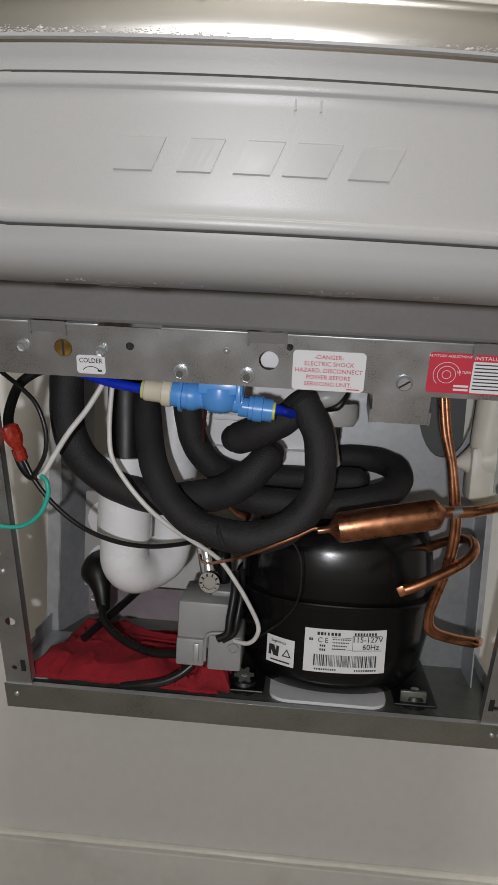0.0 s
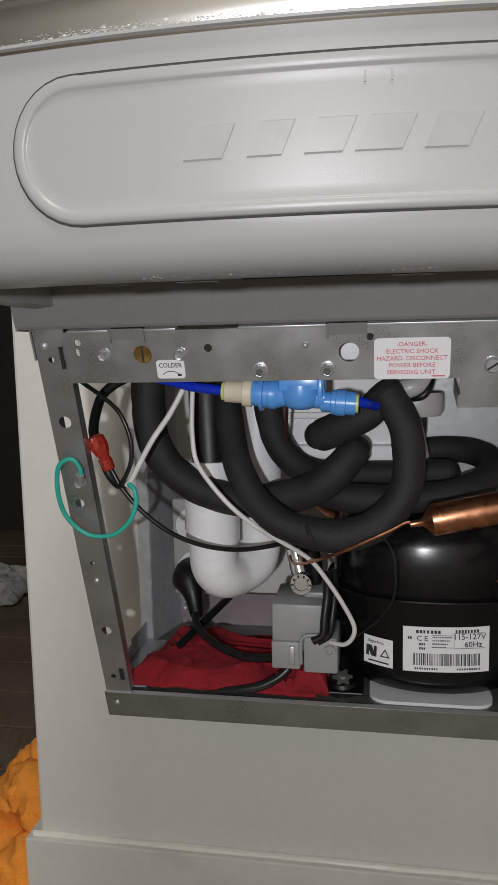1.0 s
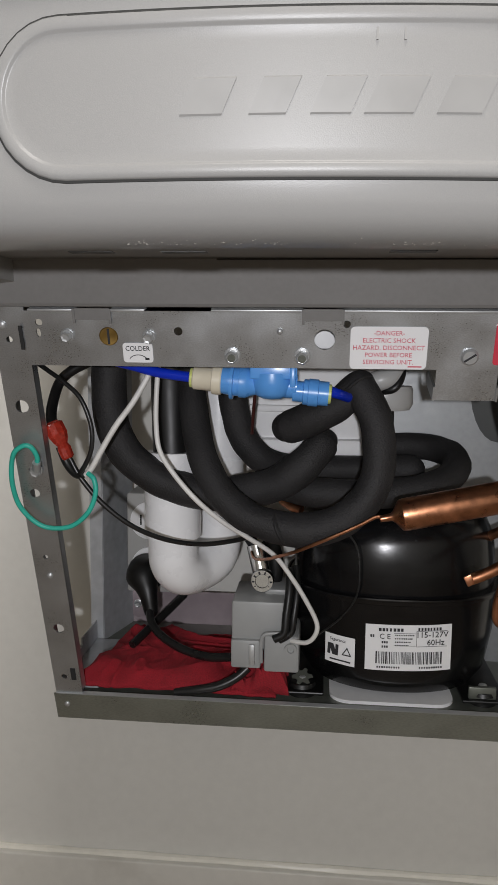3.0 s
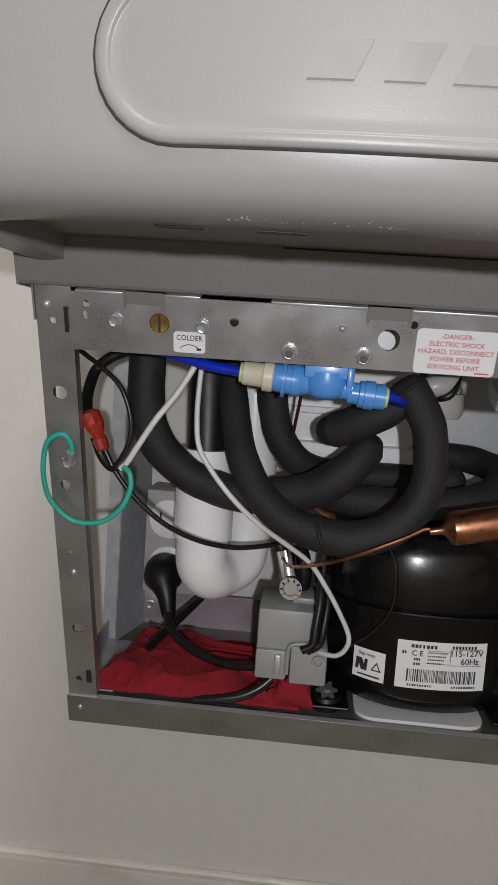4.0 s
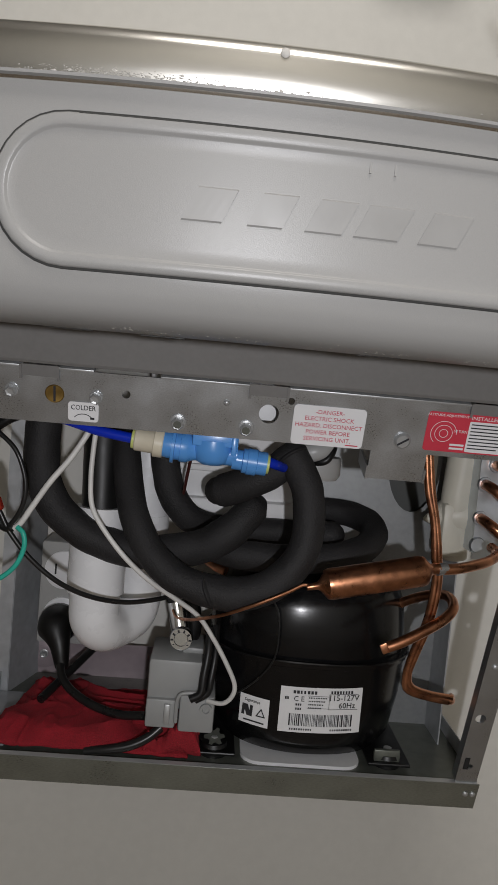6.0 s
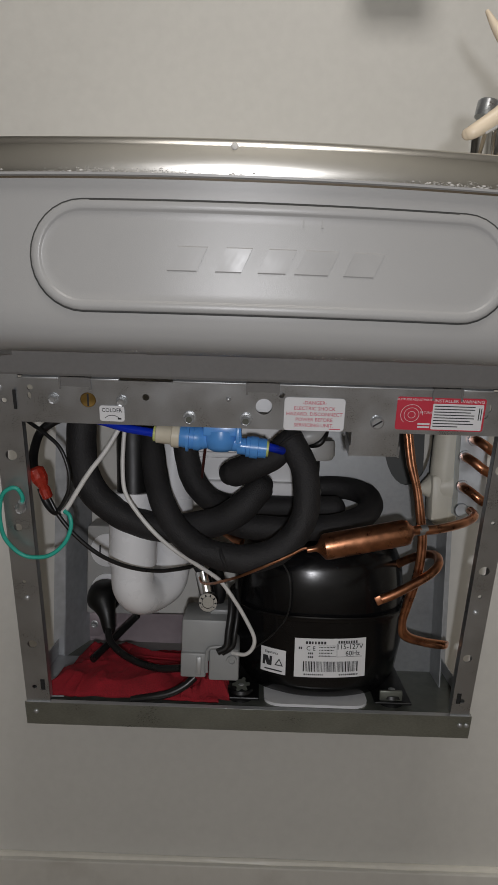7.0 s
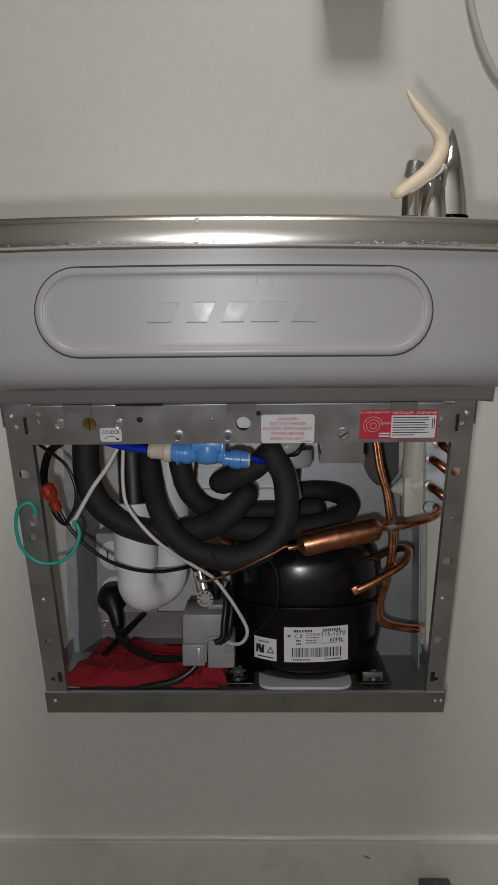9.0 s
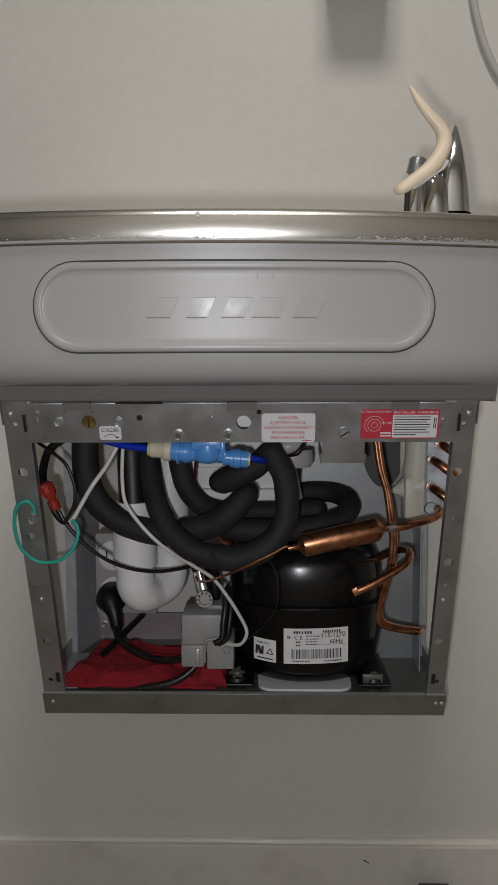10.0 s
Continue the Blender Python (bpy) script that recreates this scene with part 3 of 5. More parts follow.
        part("post_web", bm, M_GALV_BACK, post, smooth=False)
        part("post_return", box(s * 0.2165, s * 0.2155, 0.8496, 0.865, 0.402, 0.745), M_GALV_BACK, post, smooth=False)
    part("tray_corner", box(-0.2115, -0.178, 0.742, 0.846, 0.4082, 0.4096), M_GALV_BACK, cab, "bright galvanised tray corner", smooth=False)
    bm = bmesh.new()
    for y0, y1, z0, z1 in ((0.800, 0.846, 0.410, 0.428), (0.770, 0.800, 0.410, 0.420)):
        put_box(bm, -0.2112, -0.2100, y0, y1, z0, z1)
    part("corner_gusset", bm, M_GALV_BACK, cab, smooth=False)
    part("rear_plate", box(-0.203, 0.203, 0.9055, 0.9070, 0.402, 0.441), M_BACKPL, cab, "low rear plate", smooth=False)
    # bolts and screws on the top bar
    for x, z in ((-0.160, 0.7005), (-0.1065, 0.7000)):
        hex_bolt(bar, on_front(x, z, 0.0016), 0.0038, 0.0044)
    for x, z in ((-0.0535, 0.6885), (-0.009, 0.6885)):
        bolt = hex_bolt(bar, on_front(x, z, 0.0016), 0.0043, 0.0054)
        part("socket", lathe([(0.0040, 0.0026), (0.0052, 0.0026), (0.0053, 0.0016), (0.0050, 0.0001)], (0, 0, 0), (0, 0, 1), 16), M_TRAY, bolt, m=on_front(x, z, 0.0016))
    plug = part("brass_plug", lathe([(0, 0.0062), (0.001, 0.0062), (0.0016, 0.0056), (0.0016, 0.0001)], (0, 0, 0), (0, 0, 1), 24), M_BRASS, bar, "brass adjusting screw", m=on_front(-0.133, 0.700, 0.0002))
    part("plug_slot", box(-0.0007, 0.0007, -0.0052, 0.0052, 0.0012, 0.0019, m=on_front(-0.133, 0.700, 0.0002)), M_INK, plug)
    sc = part("slotted_screw", lathe([(0, 0.0055), (0.0015, 0.0055), (0.003, 0.0042), (0.0032, 0.0001)], (0, 0, 0), (0, 0, 1), 20), M_ZINC, bar, m=on_front(0.0945, 0.6895, 0.0016))
    part("screw_slot", box(-0.0042, 0.0042, -0.0006, 0.0006, 0.0028, 0.0036, m=on_front(0.0945, 0.6895, 0.0016) @ pose(0, 0, 0, 0, 0, 35)), M_INK, sc)
    rivet(bar, on_front(-0.023, 0.7040, 0.0016), 0.002)
    # bracket under the bar
    bm = box(0.0755, 0.1135, u(0.662), u(0.6808), -0.0015, -0.0003, m=FRONT)
    put_box(bm, 0.0755, 0.1135, u(0.6608), u(0.662), -0.028, -0.0003, m=FRONT)
    put_box(bm, 0.0742, 0.0755, u(0.6608), u(0.670), -0.028, 0.0012, m=FRONT)
    put_box(bm, 0.1135, 0.1148, u(0.6608), u(0.670), -0.028, 0.0012, m=FRONT)
    part("bracket", bm, M_GALV, cab, "folded steel bracket", smooth=False)
    # stickers
    lab = sheet("sticker", [round_rect(-0.0238, 0.0238, -0.0138, 0.0138, 0.0028)], 0.0003, M_LABEL, bar, "white warning sticker with red lettering", on_front(0.0447, 0.6942, 0.0021))
    for k, t in enumerate(("-DANGER-", "ELECTRIC SHOCK", "HAZARD. DISCONNECT", "POWER BEFORE", "SERVICING UNIT.")):
        words(t, 0.0029, M_INKR, lab, on_front(0.0447, 0.6942, 0.00215) @ pose(0, 0.0097 - 0.0047 * k, 0), stretch=0.98)
    bars([(0.0125, 0.021, -0.0124, -0.0116)], M_INKR, lab, on_front(0.0447, 0.6942, 0.0021))
    lab = sheet("sticker", [round_rect(-0.0098, 0.0098, -0.0066, 0.0066, 0.0022)], 0.0003, M_LABEL, bar, "small white sticker with an arrow", on_front(-0.1145, 0.690, 0.0024))
    words("COLDER", 0.0033, M_INK, lab, on_front(-0.1145, 0.690, 0.00245) @ pose(0, 0.0028, 0), stretch=0.88)
    bm = bmesh.new()
    arc = [Vector((0.0065 * math.sin(radians(a)), -0.0066 + 0.0065 * math.cos(radians(a)) * 0.8, 0)) for a in range(-60, 61, 10)]
    put_tube(bm, arc, 0.00028, 6)
    put_box(bm, 0.0045, 0.0072, -0.0048, -0.0034, 0, 0.0002)
    part("arrow", bm, M_INK, lab, m=on_front(-0.1145, 0.690, 0.0024))
    lab = sheet("sticker", [round_rect(-0.0345, 0.0345, -0.0138, 0.0138, 0.002)], 0.0003, M_RED, bar, "red and white installer sticker", on_front(0.1432, 0.6975, 0.0021))
    mm = on_front(0.1432, 0.6975, 0.0021)
    sheet("white_field", [round_rect(-0.0065, 0.033, -0.0128, 0.0088, 0.0008)], 0.0002, M_LABEL, lab, "", mm @ pose(0, 0, 0.0002))
    words("INSTALLER WARNING", 0.0024, M_LABEL, lab, mm @ pose(0.0135, 0.0112, 0.0001), stretch=1.15)
    words("ALTITUDE ADJUSTMENT", 0.0016, M_LABEL, lab, mm @ pose(-0.0215, 0.0118, 0.0001), stretch=1.1)
    words("1/8 TURN", 0.0019, M_LABEL, lab, mm @ pose(-0.0118, 0.0012, 0.0001), stretch=0.8)
    rows = []
    for k in range(8):
        y = 0.0068 - k * 0.0024
        rows += [(-0.0052, 0.0265 - 0.003 * (k % 3 == 2) - 0.012 * (k == 7), y - 0.0004, y + 0.0004)]
    bars(rows + [(0.0295, 0.0303, -0.004, 0.006), (0.0312, 0.0319, -0.004, 0.006)], M_INK, lab, mm @ pose(0, 0, 0.0002))
    bars([(-0.017, -0.0075, -0.0092, -0.0078), (-0.017, -0.0075, -0.0118, -0.0104)], M_LABEL, lab, mm)
    bm = bmesh.new()
    for r in (0.0028, 0.0058, 0.0085):
        pts = [Vector((-0.0225 + r * math.cos(radians(a)), -0.001 + r * math.sin(radians(a)), 0)) for a in range(0, 361 if r < 0.008 else 240, 12)]
        put_tube(bm, pts, 0.00022, 5)
    part("dial_mark", bm, M_LABEL, lab, m=mm)


build_frame()


# ---- compressor ----
def build_compressor():
    c = thing("compressor", (0.066, 0.815, 0.405), "glossy black refrigeration compressor with white rating labels", "compressor")
    n = 48
    cx, cy, wide = 0.070, 0.815, 1.135

    def ring(bm, z, rx, ry):
        out = []
        for k in range(n):
            a = 2 * math.pi * k / n
            ca, sa = math.cos(a), math.sin(a)
            e = 2.35
            f = (abs(ca) ** e + abs(sa) ** e) ** (-1 / e)
            out.append(bm.verts.new((cx + rx * wide * f * ca, cy + ry * f * sa, z)))
        return out

    def shell(levels):
        bm = bmesh.new()
        rings = [ring(bm, *l) for l in levels]
        for p, q in zip(rings, rings[1:]):
            for k in range(n):
                bm.faces.new((p[k], p[(k + 1) % n], q[(k + 1) % n], q[k]))
        bm.faces.new(rings[0][::-1])
        bm.faces.new(rings[-1])
        return bm

    part("lower_shell", shell([(0.4105, 0.038, 0.045), (0.4115, 0.053, 0.060), (0.417, 0.0640, 0.0705), (0.428, 0.0710, 0.0755), (0.46, 0.0765, 0.0775), (0.4915, 0.0785, 0.0785), (0.4925, 0.0805, 0.0805), (0.4955, 0.0808, 0.0808)]), M_BLACK, c)
    part("upper_shell", shell([(0.4956, 0.0808, 0.0808), (0.4970, 0.0800, 0.0800), (0.4975, 0.0765, 0.0765), (0.515, 0.0765, 0.0765), (0.538, 0.0745, 0.0745), (0.553, 0.069, 0.069), (0.563, 0.057, 0.057), (0.568, 0.038, 0.038), (0.5695, 0.01, 0.01)]), M_BLACK, c)
    # uneven weld bead round the seam
    bead = []
    for k in range(145):
        a = 2 * math.pi * k / 144
        f = (abs(math.cos(a)) ** 2.35 + abs(math.sin(a)) ** 2.35) ** (-1 / 2.35)
        bead.append(Vector((cx + 0.0808 * wide * f * math.cos(a), cy + 0.0808 * f * math.sin(a), 0.4968)))
    bm = bmesh.new()
    put_tube(bm, bead, 0.0013, 8, wobble=0.45)
    part("weld_bead", bm, M_BLACK, c, "glossy painted weld bead")
    # rating labels bent round the shell
    def wrapped(name, x0, x1, z0, z1, tilt, label, off=0.0005):
        bm = bmesh.new()
        rows = []
        for j in range(5):
            row = []
            for k in range(13):
                x, z = x0 + (x1 - x0) * k / 12, z0 + (z1 - z0) * j / 4 + tilt * (k / 12 - 0.5)
                row.append(bm.verts.new((x, shell_y(x) - off, z)))
            rows.append(row)
        for a, b in zip(rows, rows[1:]):
            for k in range(12):
                bm.faces.new((a[k], a[k + 1], b[k + 1], b[k]))
        return part(name, bm, M_LABEL, c, label)

    def shell_y(x):
        d = min(0.99, abs(x - cx) / (0.0778 * wide))
        return cy - 0.0778 * (1 - d ** 2.35) ** (1 / 2.35)

    def on_shell(x, z, turn=0.0):
        e = 0.001
        a = math.atan2(shell_y(x + e) - shell_y(x - e), 2 * e)
        return pose(x, shell_y(x) - 0.0012, z, 90, 0, math.degrees(a)) @ pose(0, 0, 0, 0, 0, turn)

    lab = wrapped("rating_label", 0.0432, 0.1115, 0.4385, 0.4765, 0.0015, "white rating label with barcode")
    # printed lines, voltage box and barcode; the maker's name stays a plain bar
    words("115-127V", 0.0047, M_INK, lab, on_shell(0.0955, 0.4690, 1))
    words("60Hz", 0.0047, M_INK, lab, on_shell(0.0985, 0.4626, 1))
    words("C E", 0.0042, M_INK, lab, on_shell(0.0585, 0.4665, 1))
    bars([(-0.0125, 0.0125, 0.0062, 0.0065), (-0.0125, 0.0125, -0.0065, -0.0062), (-0.0125, -0.0122, -0.0062, 0.0062)], M_INK, lab, on_shell(0.0955, 0.4658, 1))
    rng = random.Random(2)

    def print_row(x0, x1, z, high, pitch):
        """A row of small blocks, one for each unreadable character."""
        x = x0
        while x < x1:
            w = pitch * rng.uniform(0.5, 0.75)
            bars([(0, w, -high / 2, high / 2)], M_INK, lab, on_shell(x, z + 0.0015 * (x - 0.077) / 0.068, 1))
            x += pitch

    print_row(0.0535, 0.0735, 0.4726, 0.0026, 0.0029)
    print_row(0.0845, 0.1035, 0.4733, 0.0024, 0.0024)
    print_row(0.0470, 0.0505, 0.4672, 0.0022, 0.0018)
    for k in range(4):
        print_row(0.0665, 0.0815 - 0.0015 * k, 0.4682 - 0.0028 * k, 0.0010, 0.0014)
    for k in range(2):
        print_row(0.0560, 0.0610, 0.4622 - 0.0036 * k, 0.0018, 0.0018)
    bars([(-0.0085, 0.0085, 0, 0.00025)], M_INK, lab, on_shell(0.0742, 0.4696, 1))
    bars([(-0.0085, 0.0085, 0, 0.00025)], M_INK, lab, on_shell(0.0742, 0.4594, 1))
    bm = bmesh.new()
    x = 0.0515
    while x < 0.1035:
        w = rng.choice((0.0004, 0.0004, 0.0008, 0.0012))
        put_box(bm, x, x + w, shell_y(x) - 0.0009, shell_y(x) - 0.0004, 0.4440 + 0.001 * (x - 0.07) / 0.05, 0.4540 + 0.001 * (x - 0.07) / 0.05)
        x += w + rng.choice((0.0004, 0.0007, 0.001))
    tagged(part("barcode", bm, M_INK, lab, smooth=False), kind="stuff")
    for a, b in ((0.0525, 0.070), (0.086, 0.1035)):
        print_row(a, b, 0.4415, 0.0015, 0.0019)
    sm = wrapped("approval_label", 0.0115, 0.0352, 0.4385, 0.4625, -0.0015, "small white approval label with a black mark")
    words("Segurança", 0.0024, M_INK, sm, on_shell(0.0215, 0.4588, -3))
    sheet("black_mark", [[(-0.0048, 0.0046), (0.0000, 0.0046), (0.0022, 0.0000), (0.0022, 0.0046), (0.0048, 0.0046), (0.0048, -0.0046), (0.0000, -0.0046), (-0.0022, 0.0000), (-0.0022, -0.0046), (-0.0048, -0.0046)]], 0.0001, M_INK, sm, "", on_shell(0.0178, 0.4505, -3) @ pose(0, 0, 0.0003))
    sheet("triangle_mark", [[(-0.0042, -0.0035), (0.0042, -0.0035), (0, 0.0038)], [(-0.0027, -0.0026), (0.0027, -0.0026), (0, 0.0021)]], 0.0001, M_INK, sm, "", on_shell(0.0288, 0.450, -3) @ pose(0, 0, 0.0003))
    bars([(-0.009, 0.009, -0.0006, 0.0006)], M_INK, sm, on_shell(0.0235, 0.4418, -3))
    # mounting rails with rubber feet
    for s in (-1, 1):
        x = 0.067 + s * 0.074
        bm = box(x - 0.018, x + 0.018, 0.745, 0.885, 0.4098, 0.4125, 0.001)
        part("foot_rail", bm, M_RUBBER, c, "black steel mounting foot", smooth=False)
        for y in (0.757, 0.873):
            g = part("grommet", lathe([(0, 0.0115), (0.003, 0.0115), (0.0035, 0.009), (0.007, 0.009), (0.0075, 0.0115), (0.0105, 0.0105), (0.011, 0.003)], (x, y, 0.4068), (x, y, 0.5), 20), M_RUBBER, c, "black rubber foot")
            part("foot_bolt", lathe([(0, 0.0035), (0.004, 0.0035), (0.0045, 0.002)], (x, y, 0.4172), (x, y, 0.5), 8), M_ZINC, g)
    star = []
    for k in range(12):
        a, r = 2 * math.pi * k / 12, (0.0088 if k % 2 == 0 else 0.0058)
        star += [(r * math.cos(a - 0.16), r * math.sin(a - 0.16)), (r * math.cos(a + 0.16), r * math.sin(a + 0.16))]
    sheet("push_nut", [star], 0.001, M_TRAY, c, "dull grey star-shaped push nut", pose(-0.007, 0.756, 0.4215, 28, 0, 10))
    part("foot_clip", box(0.128, 0.150, 0.748, 0.752, 0.4126, 0.4225, 0.0008), M_TRAY, c, "dull spring clip")
    stub = [(0.1370, 0.7850, 0.5320), (0.1490, 0.7750, 0.5440), (0.1630, 0.7550, 0.5560), (0.1710, 0.7350, 0.5610), (0.1700, 0.7150, 0.5580), (0.1610, 0.7050, 0.5510), (0.1420, 0.6980, 0.5410), (0.1250, 0.6940, 0.5330), (0.1150, 0.6930, 0.5290)]
    st = part("process_tube", tube(stub, 0.0042, 12), M_COPPER, c, "bent copper process tube with pinched end")
    end = Vector(stub[-1])
    part("pinched_end", box(-0.005, 0.004, -0.0012, 0.0012, -0.0040, 0.0040, 0.0008, m=Matrix.Translation(end) @ pose(0, 0, 0, 0, -28, 0)), M_COPPER, st)
    part("stub_collar", lathe([(0, 0.0075), (0.012, 0.0065)], stub[0], stub[1], 14), M_RUBBER, c)


build_compressor()
pad = thing("pad", (0.067, 0.77, 0.4065), "white pad lying in the tray under the compressor", "pad")
sheet("pad_sheet", [round_rect(0.016, 0.117, 0.741, 0.81, 0.016)], 0.003, M_WHITEBOX, pad, "", pose(0, 0, 0.4092))


def build_relay():
    r = thing("relay_box", [(-0.0420, 0.7600, 0.4190)][0], "grey plastic electrical relay box beside the compressor", "relay box")
    bm = box(-0.0655, -0.0215, 0.742, 0.800, 0.4480, 0.4890, 0.0025)
    part("cover", bm, M_GREYPL, r)
    part("cover_cap", box(-0.040, -0.0205, 0.762, 0.800, 0.4880, 0.4935, 0.002), M_GREYPL, r)
    part("lower_box", box(-0.0655, -0.041, 0.738, 0.780, 0.4335, 0.4575, 0.002), M_GREYPL, r)
    part("side_box", box(-0.0385, -0.0095, 0.738, 0.785, 0.4310, 0.4620, 0.0025), M_GREYPL, r)
    part("clip", box(-0.0505, -0.0455, 0.7355, 0.742, 0.4375, 0.4545, 0.001), M_ZINC, r, "bright wire clip")
    part("boss", lathe([(0, 0.0052), (0.002, 0.0050), (0.002, 0.003), (0.0005, 0.0025), (0.0005, 0.0001)], (-0.0165, 0.738, 0.4515), (-0.0165, 0.70, 0.4515), 18), M_GREYPL, r)
    part("seam_rib", tube([(-0.0405, 0.737, 0.4395), (-0.0405, 0.737, 0.4565), (-0.0385, 0.737, 0.4625), (-0.033, 0.737, 0.4645), (-0.0225, 0.737, 0.4650)], 0.0016, 8), M_GREYPL, r)
    part("terminal_lead", tube([(-0.0185, 0.752, 0.515), (-0.0185, 0.742, 0.498), (-0.0205, 0.737, 0.480), (-0.022, 0.735, 0.466), (-0.030, 0.735, 0.4605)], 0.0034, 10), M_RUBBER, r, "black sleeved lead")
    part("terminal_lead", tube([(-0.0135, 0.758, 0.515), (-0.0125, 0.745, 0.497), (-0.0145, 0.738, 0.478), (-0.0165, 0.737, 0.466), (-0.026, 0.737, 0.459)], 0.0030, 10), M_RUBBER, r, "black sleeved lead")


build_relay()


# ---- copper ----
def build_drier():
    a, b = [(0.0455, 0.6633, 0.5778), (0.1430, 0.6760, 0.5960)]
    d = thing("filter_drier", a, "copper filter drier cylinder lying across the compressor", "filter drier")
    L = (Vector(b) - Vector(a)).length
    part("cylinder", lathe([(0, 0.0022), (0.008, 0.0028), (0.010, 0.0045), (0.0145, 0.0106), (0.0175, 0.0113), (L - 0.015, 0.0113), (L - 0.012, 0.0106), (L - 0.007, 0.0046), (L - 0.006, 0.0040), (L, 0.0040)], a, b, 32), M_COPPER, d, "tarnished copper cylinder")
    part("outlet_tube", tube([(0.1420, 0.6760, 0.5950), (0.1580, 0.6800, 0.5960), (0.1760, 0.6900, 0.5980), (0.1890, 0.7000, 0.6000), (0.1990, 0.7120, 0.6030), (0.2000, 0.7280, 0.6050)], 0.0040, 12), M_COPPER, d, "copper outlet tube")
    part("solder_joint", lathe([(0, 0.0046), (0.008, 0.0044)], [(0.1410, 0.6760, 0.5950)][0], [(0.1490, 0.6780, 0.5960)][0], 16), M_GALV, d, "dull grey solder joint")
    part("capillary", tube([(0.0490, 0.6635, 0.5787), (0.0430, 0.6640, 0.5790), (0.0330, 0.6620, 0.5740), (0.0220, 0.6600, 0.5690), (0.0060, 0.6620, 0.5610), (-0.0110, 0.6720, 0.5510), (-0.0240, 0.6900, 0.5420), (-0.0360, 0.7120, 0.5330), (-0.0460, 0.7350, 0.5270), (-0.0500, 0.7500, 0.5280)], 0.0013, 8), M_COPPER, d, "thin copper capillary tube")


build_drier()


def copper_line(name, pts, r, label):
    t = thing(name, pts[-1], label, "pipe", "copper pipes")
    part("pipe", tube(pts, r, 12), M_COPPER, t)


copper_line("copper_pipe", [(0.1330, 0.7050, 0.6770), (0.1370, 0.7050, 0.6510), (0.1440, 0.7050, 0.6260), (0.1480, 0.7060, 0.6000), (0.1510, 0.7080, 0.5770), (0.1490, 0.7120, 0.5470), (0.1420, 0.7180, 0.5160), (0.1400, 0.7220, 0.4970), (0.1440, 0.7270, 0.4840), (0.1630, 0.7350, 0.4760), (0.1850, 0.7420, 0.4710), (0.1940, 0.7650, 0.4660)], 0.0029, "bent copper pipe beside the compressor")
copper_line("copper_pipe", [(0.1360, 0.7050, 0.6770), (0.1400, 0.7050, 0.6510), (0.1460, 0.7050, 0.6260), (0.1510, 0.7060, 0.6000), (0.1540, 0.7080, 0.5770), (0.1520, 0.7120, 0.5470), (0.1450, 0.7180, 0.5160), (0.1420, 0.7220, 0.4990), (0.1470, 0.7270, 0.4870), (0.1640, 0.7350, 0.4790), (0.1860, 0.7420, 0.4740)], 0.0027, "bent copper pipe beside the compressor")
copper_line("copper_pipe", [(-0.0260, 0.7600, 0.5700), (-0.0180, 0.7500, 0.5670), (-0.0100, 0.7450, 0.5650)], 0.0040, "short copper pipe end between foam hoses")
copper_line("copper_pipe", [(-0.0920, 0.7900, 0.6140), (-0.0840, 0.7850, 0.6000), (-0.0750, 0.7800, 0.5820)], 0.0042, "copper pipe behind the foam hoses")


# ---- foam-covered hoses ----
def hose(pts, r, label, name="foam_hose", mat=None, dome=True, wobble=0.06):
    t = thing(name, pts[0], label, "hose", "insulated hoses")
    part("sleeve", tube(pts, r, 18, 8, dome=dome, wobble=wobble), mat or M_FOAM, t)
    return t


hose([(-0.1570, 0.7150, 0.6880), (-0.1580, 0.7150, 0.6610), (-0.1560, 0.7150, 0.6370), (-0.1470, 0.7150, 0.6150), (-0.1310, 0.7170, 0.5990), (-0.1080, 0.7190, 0.5870), (-0.0810, 0.7200, 0.5810), (-0.0570, 0.7180, 0.5840), (-0.0300, 0.7140, 0.5910), (-0.0100, 0.7110, 0.6050), (0.0030, 0.7150, 0.6190), (0.0070, 0.7200, 0.6240)], lambda u: np.interp(u, [0, 0.55, 0.8, 0.95, 1], [0.0136, 0.0132, 0.0136, 0.0122, 0.0100]), "black foam-insulated hose hanging in a long curve")
loop = hose([(-0.0970, 0.7350, 0.6850), (-0.0960, 0.7280, 0.6610), (-0.0910, 0.7150, 0.6360), (-0.0820, 0.7000, 0.6100), (-0.0670, 0.6900, 0.5870), (-0.0490, 0.6840, 0.5730), (-0.0260, 0.6800, 0.5660), (-0.0040, 0.6780, 0.5650), (0.0190, 0.6780, 0.5720), (0.0350, 0.6790, 0.5860), (0.0440, 0.6810, 0.6050), (0.0450, 0.6830, 0.6250), (0.0420, 0.6860, 0.6450), (0.0350, 0.6890, 0.6590), (0.0285, 0.6920, 0.6690)], lambda u: np.interp(u, [0, 0.15, 0.4, 0.5, 0.6, 1], [0.0108, 0.0110, 0.0119, 0.0126, 0.0119, 0.0118]), "black foam-insulated hose bent into a loop", dome=False)
for a, b, turn in (((-0.0240, 0.6790, 0.5655), (-0.0140, 0.6770, 0.5700), 0.0022), ((0.0300, 0.6905, 0.6660), (0.0260, 0.6930, 0.6715), 0.0016)):
    part("joint", lathe([(0, 0.0118), (0.0008, 0.0128), (turn, 0.0128), (turn + 0.001, 0.0116)], a, b, 24), M_FOAM, loop, "glued joint of the foam sleeve")
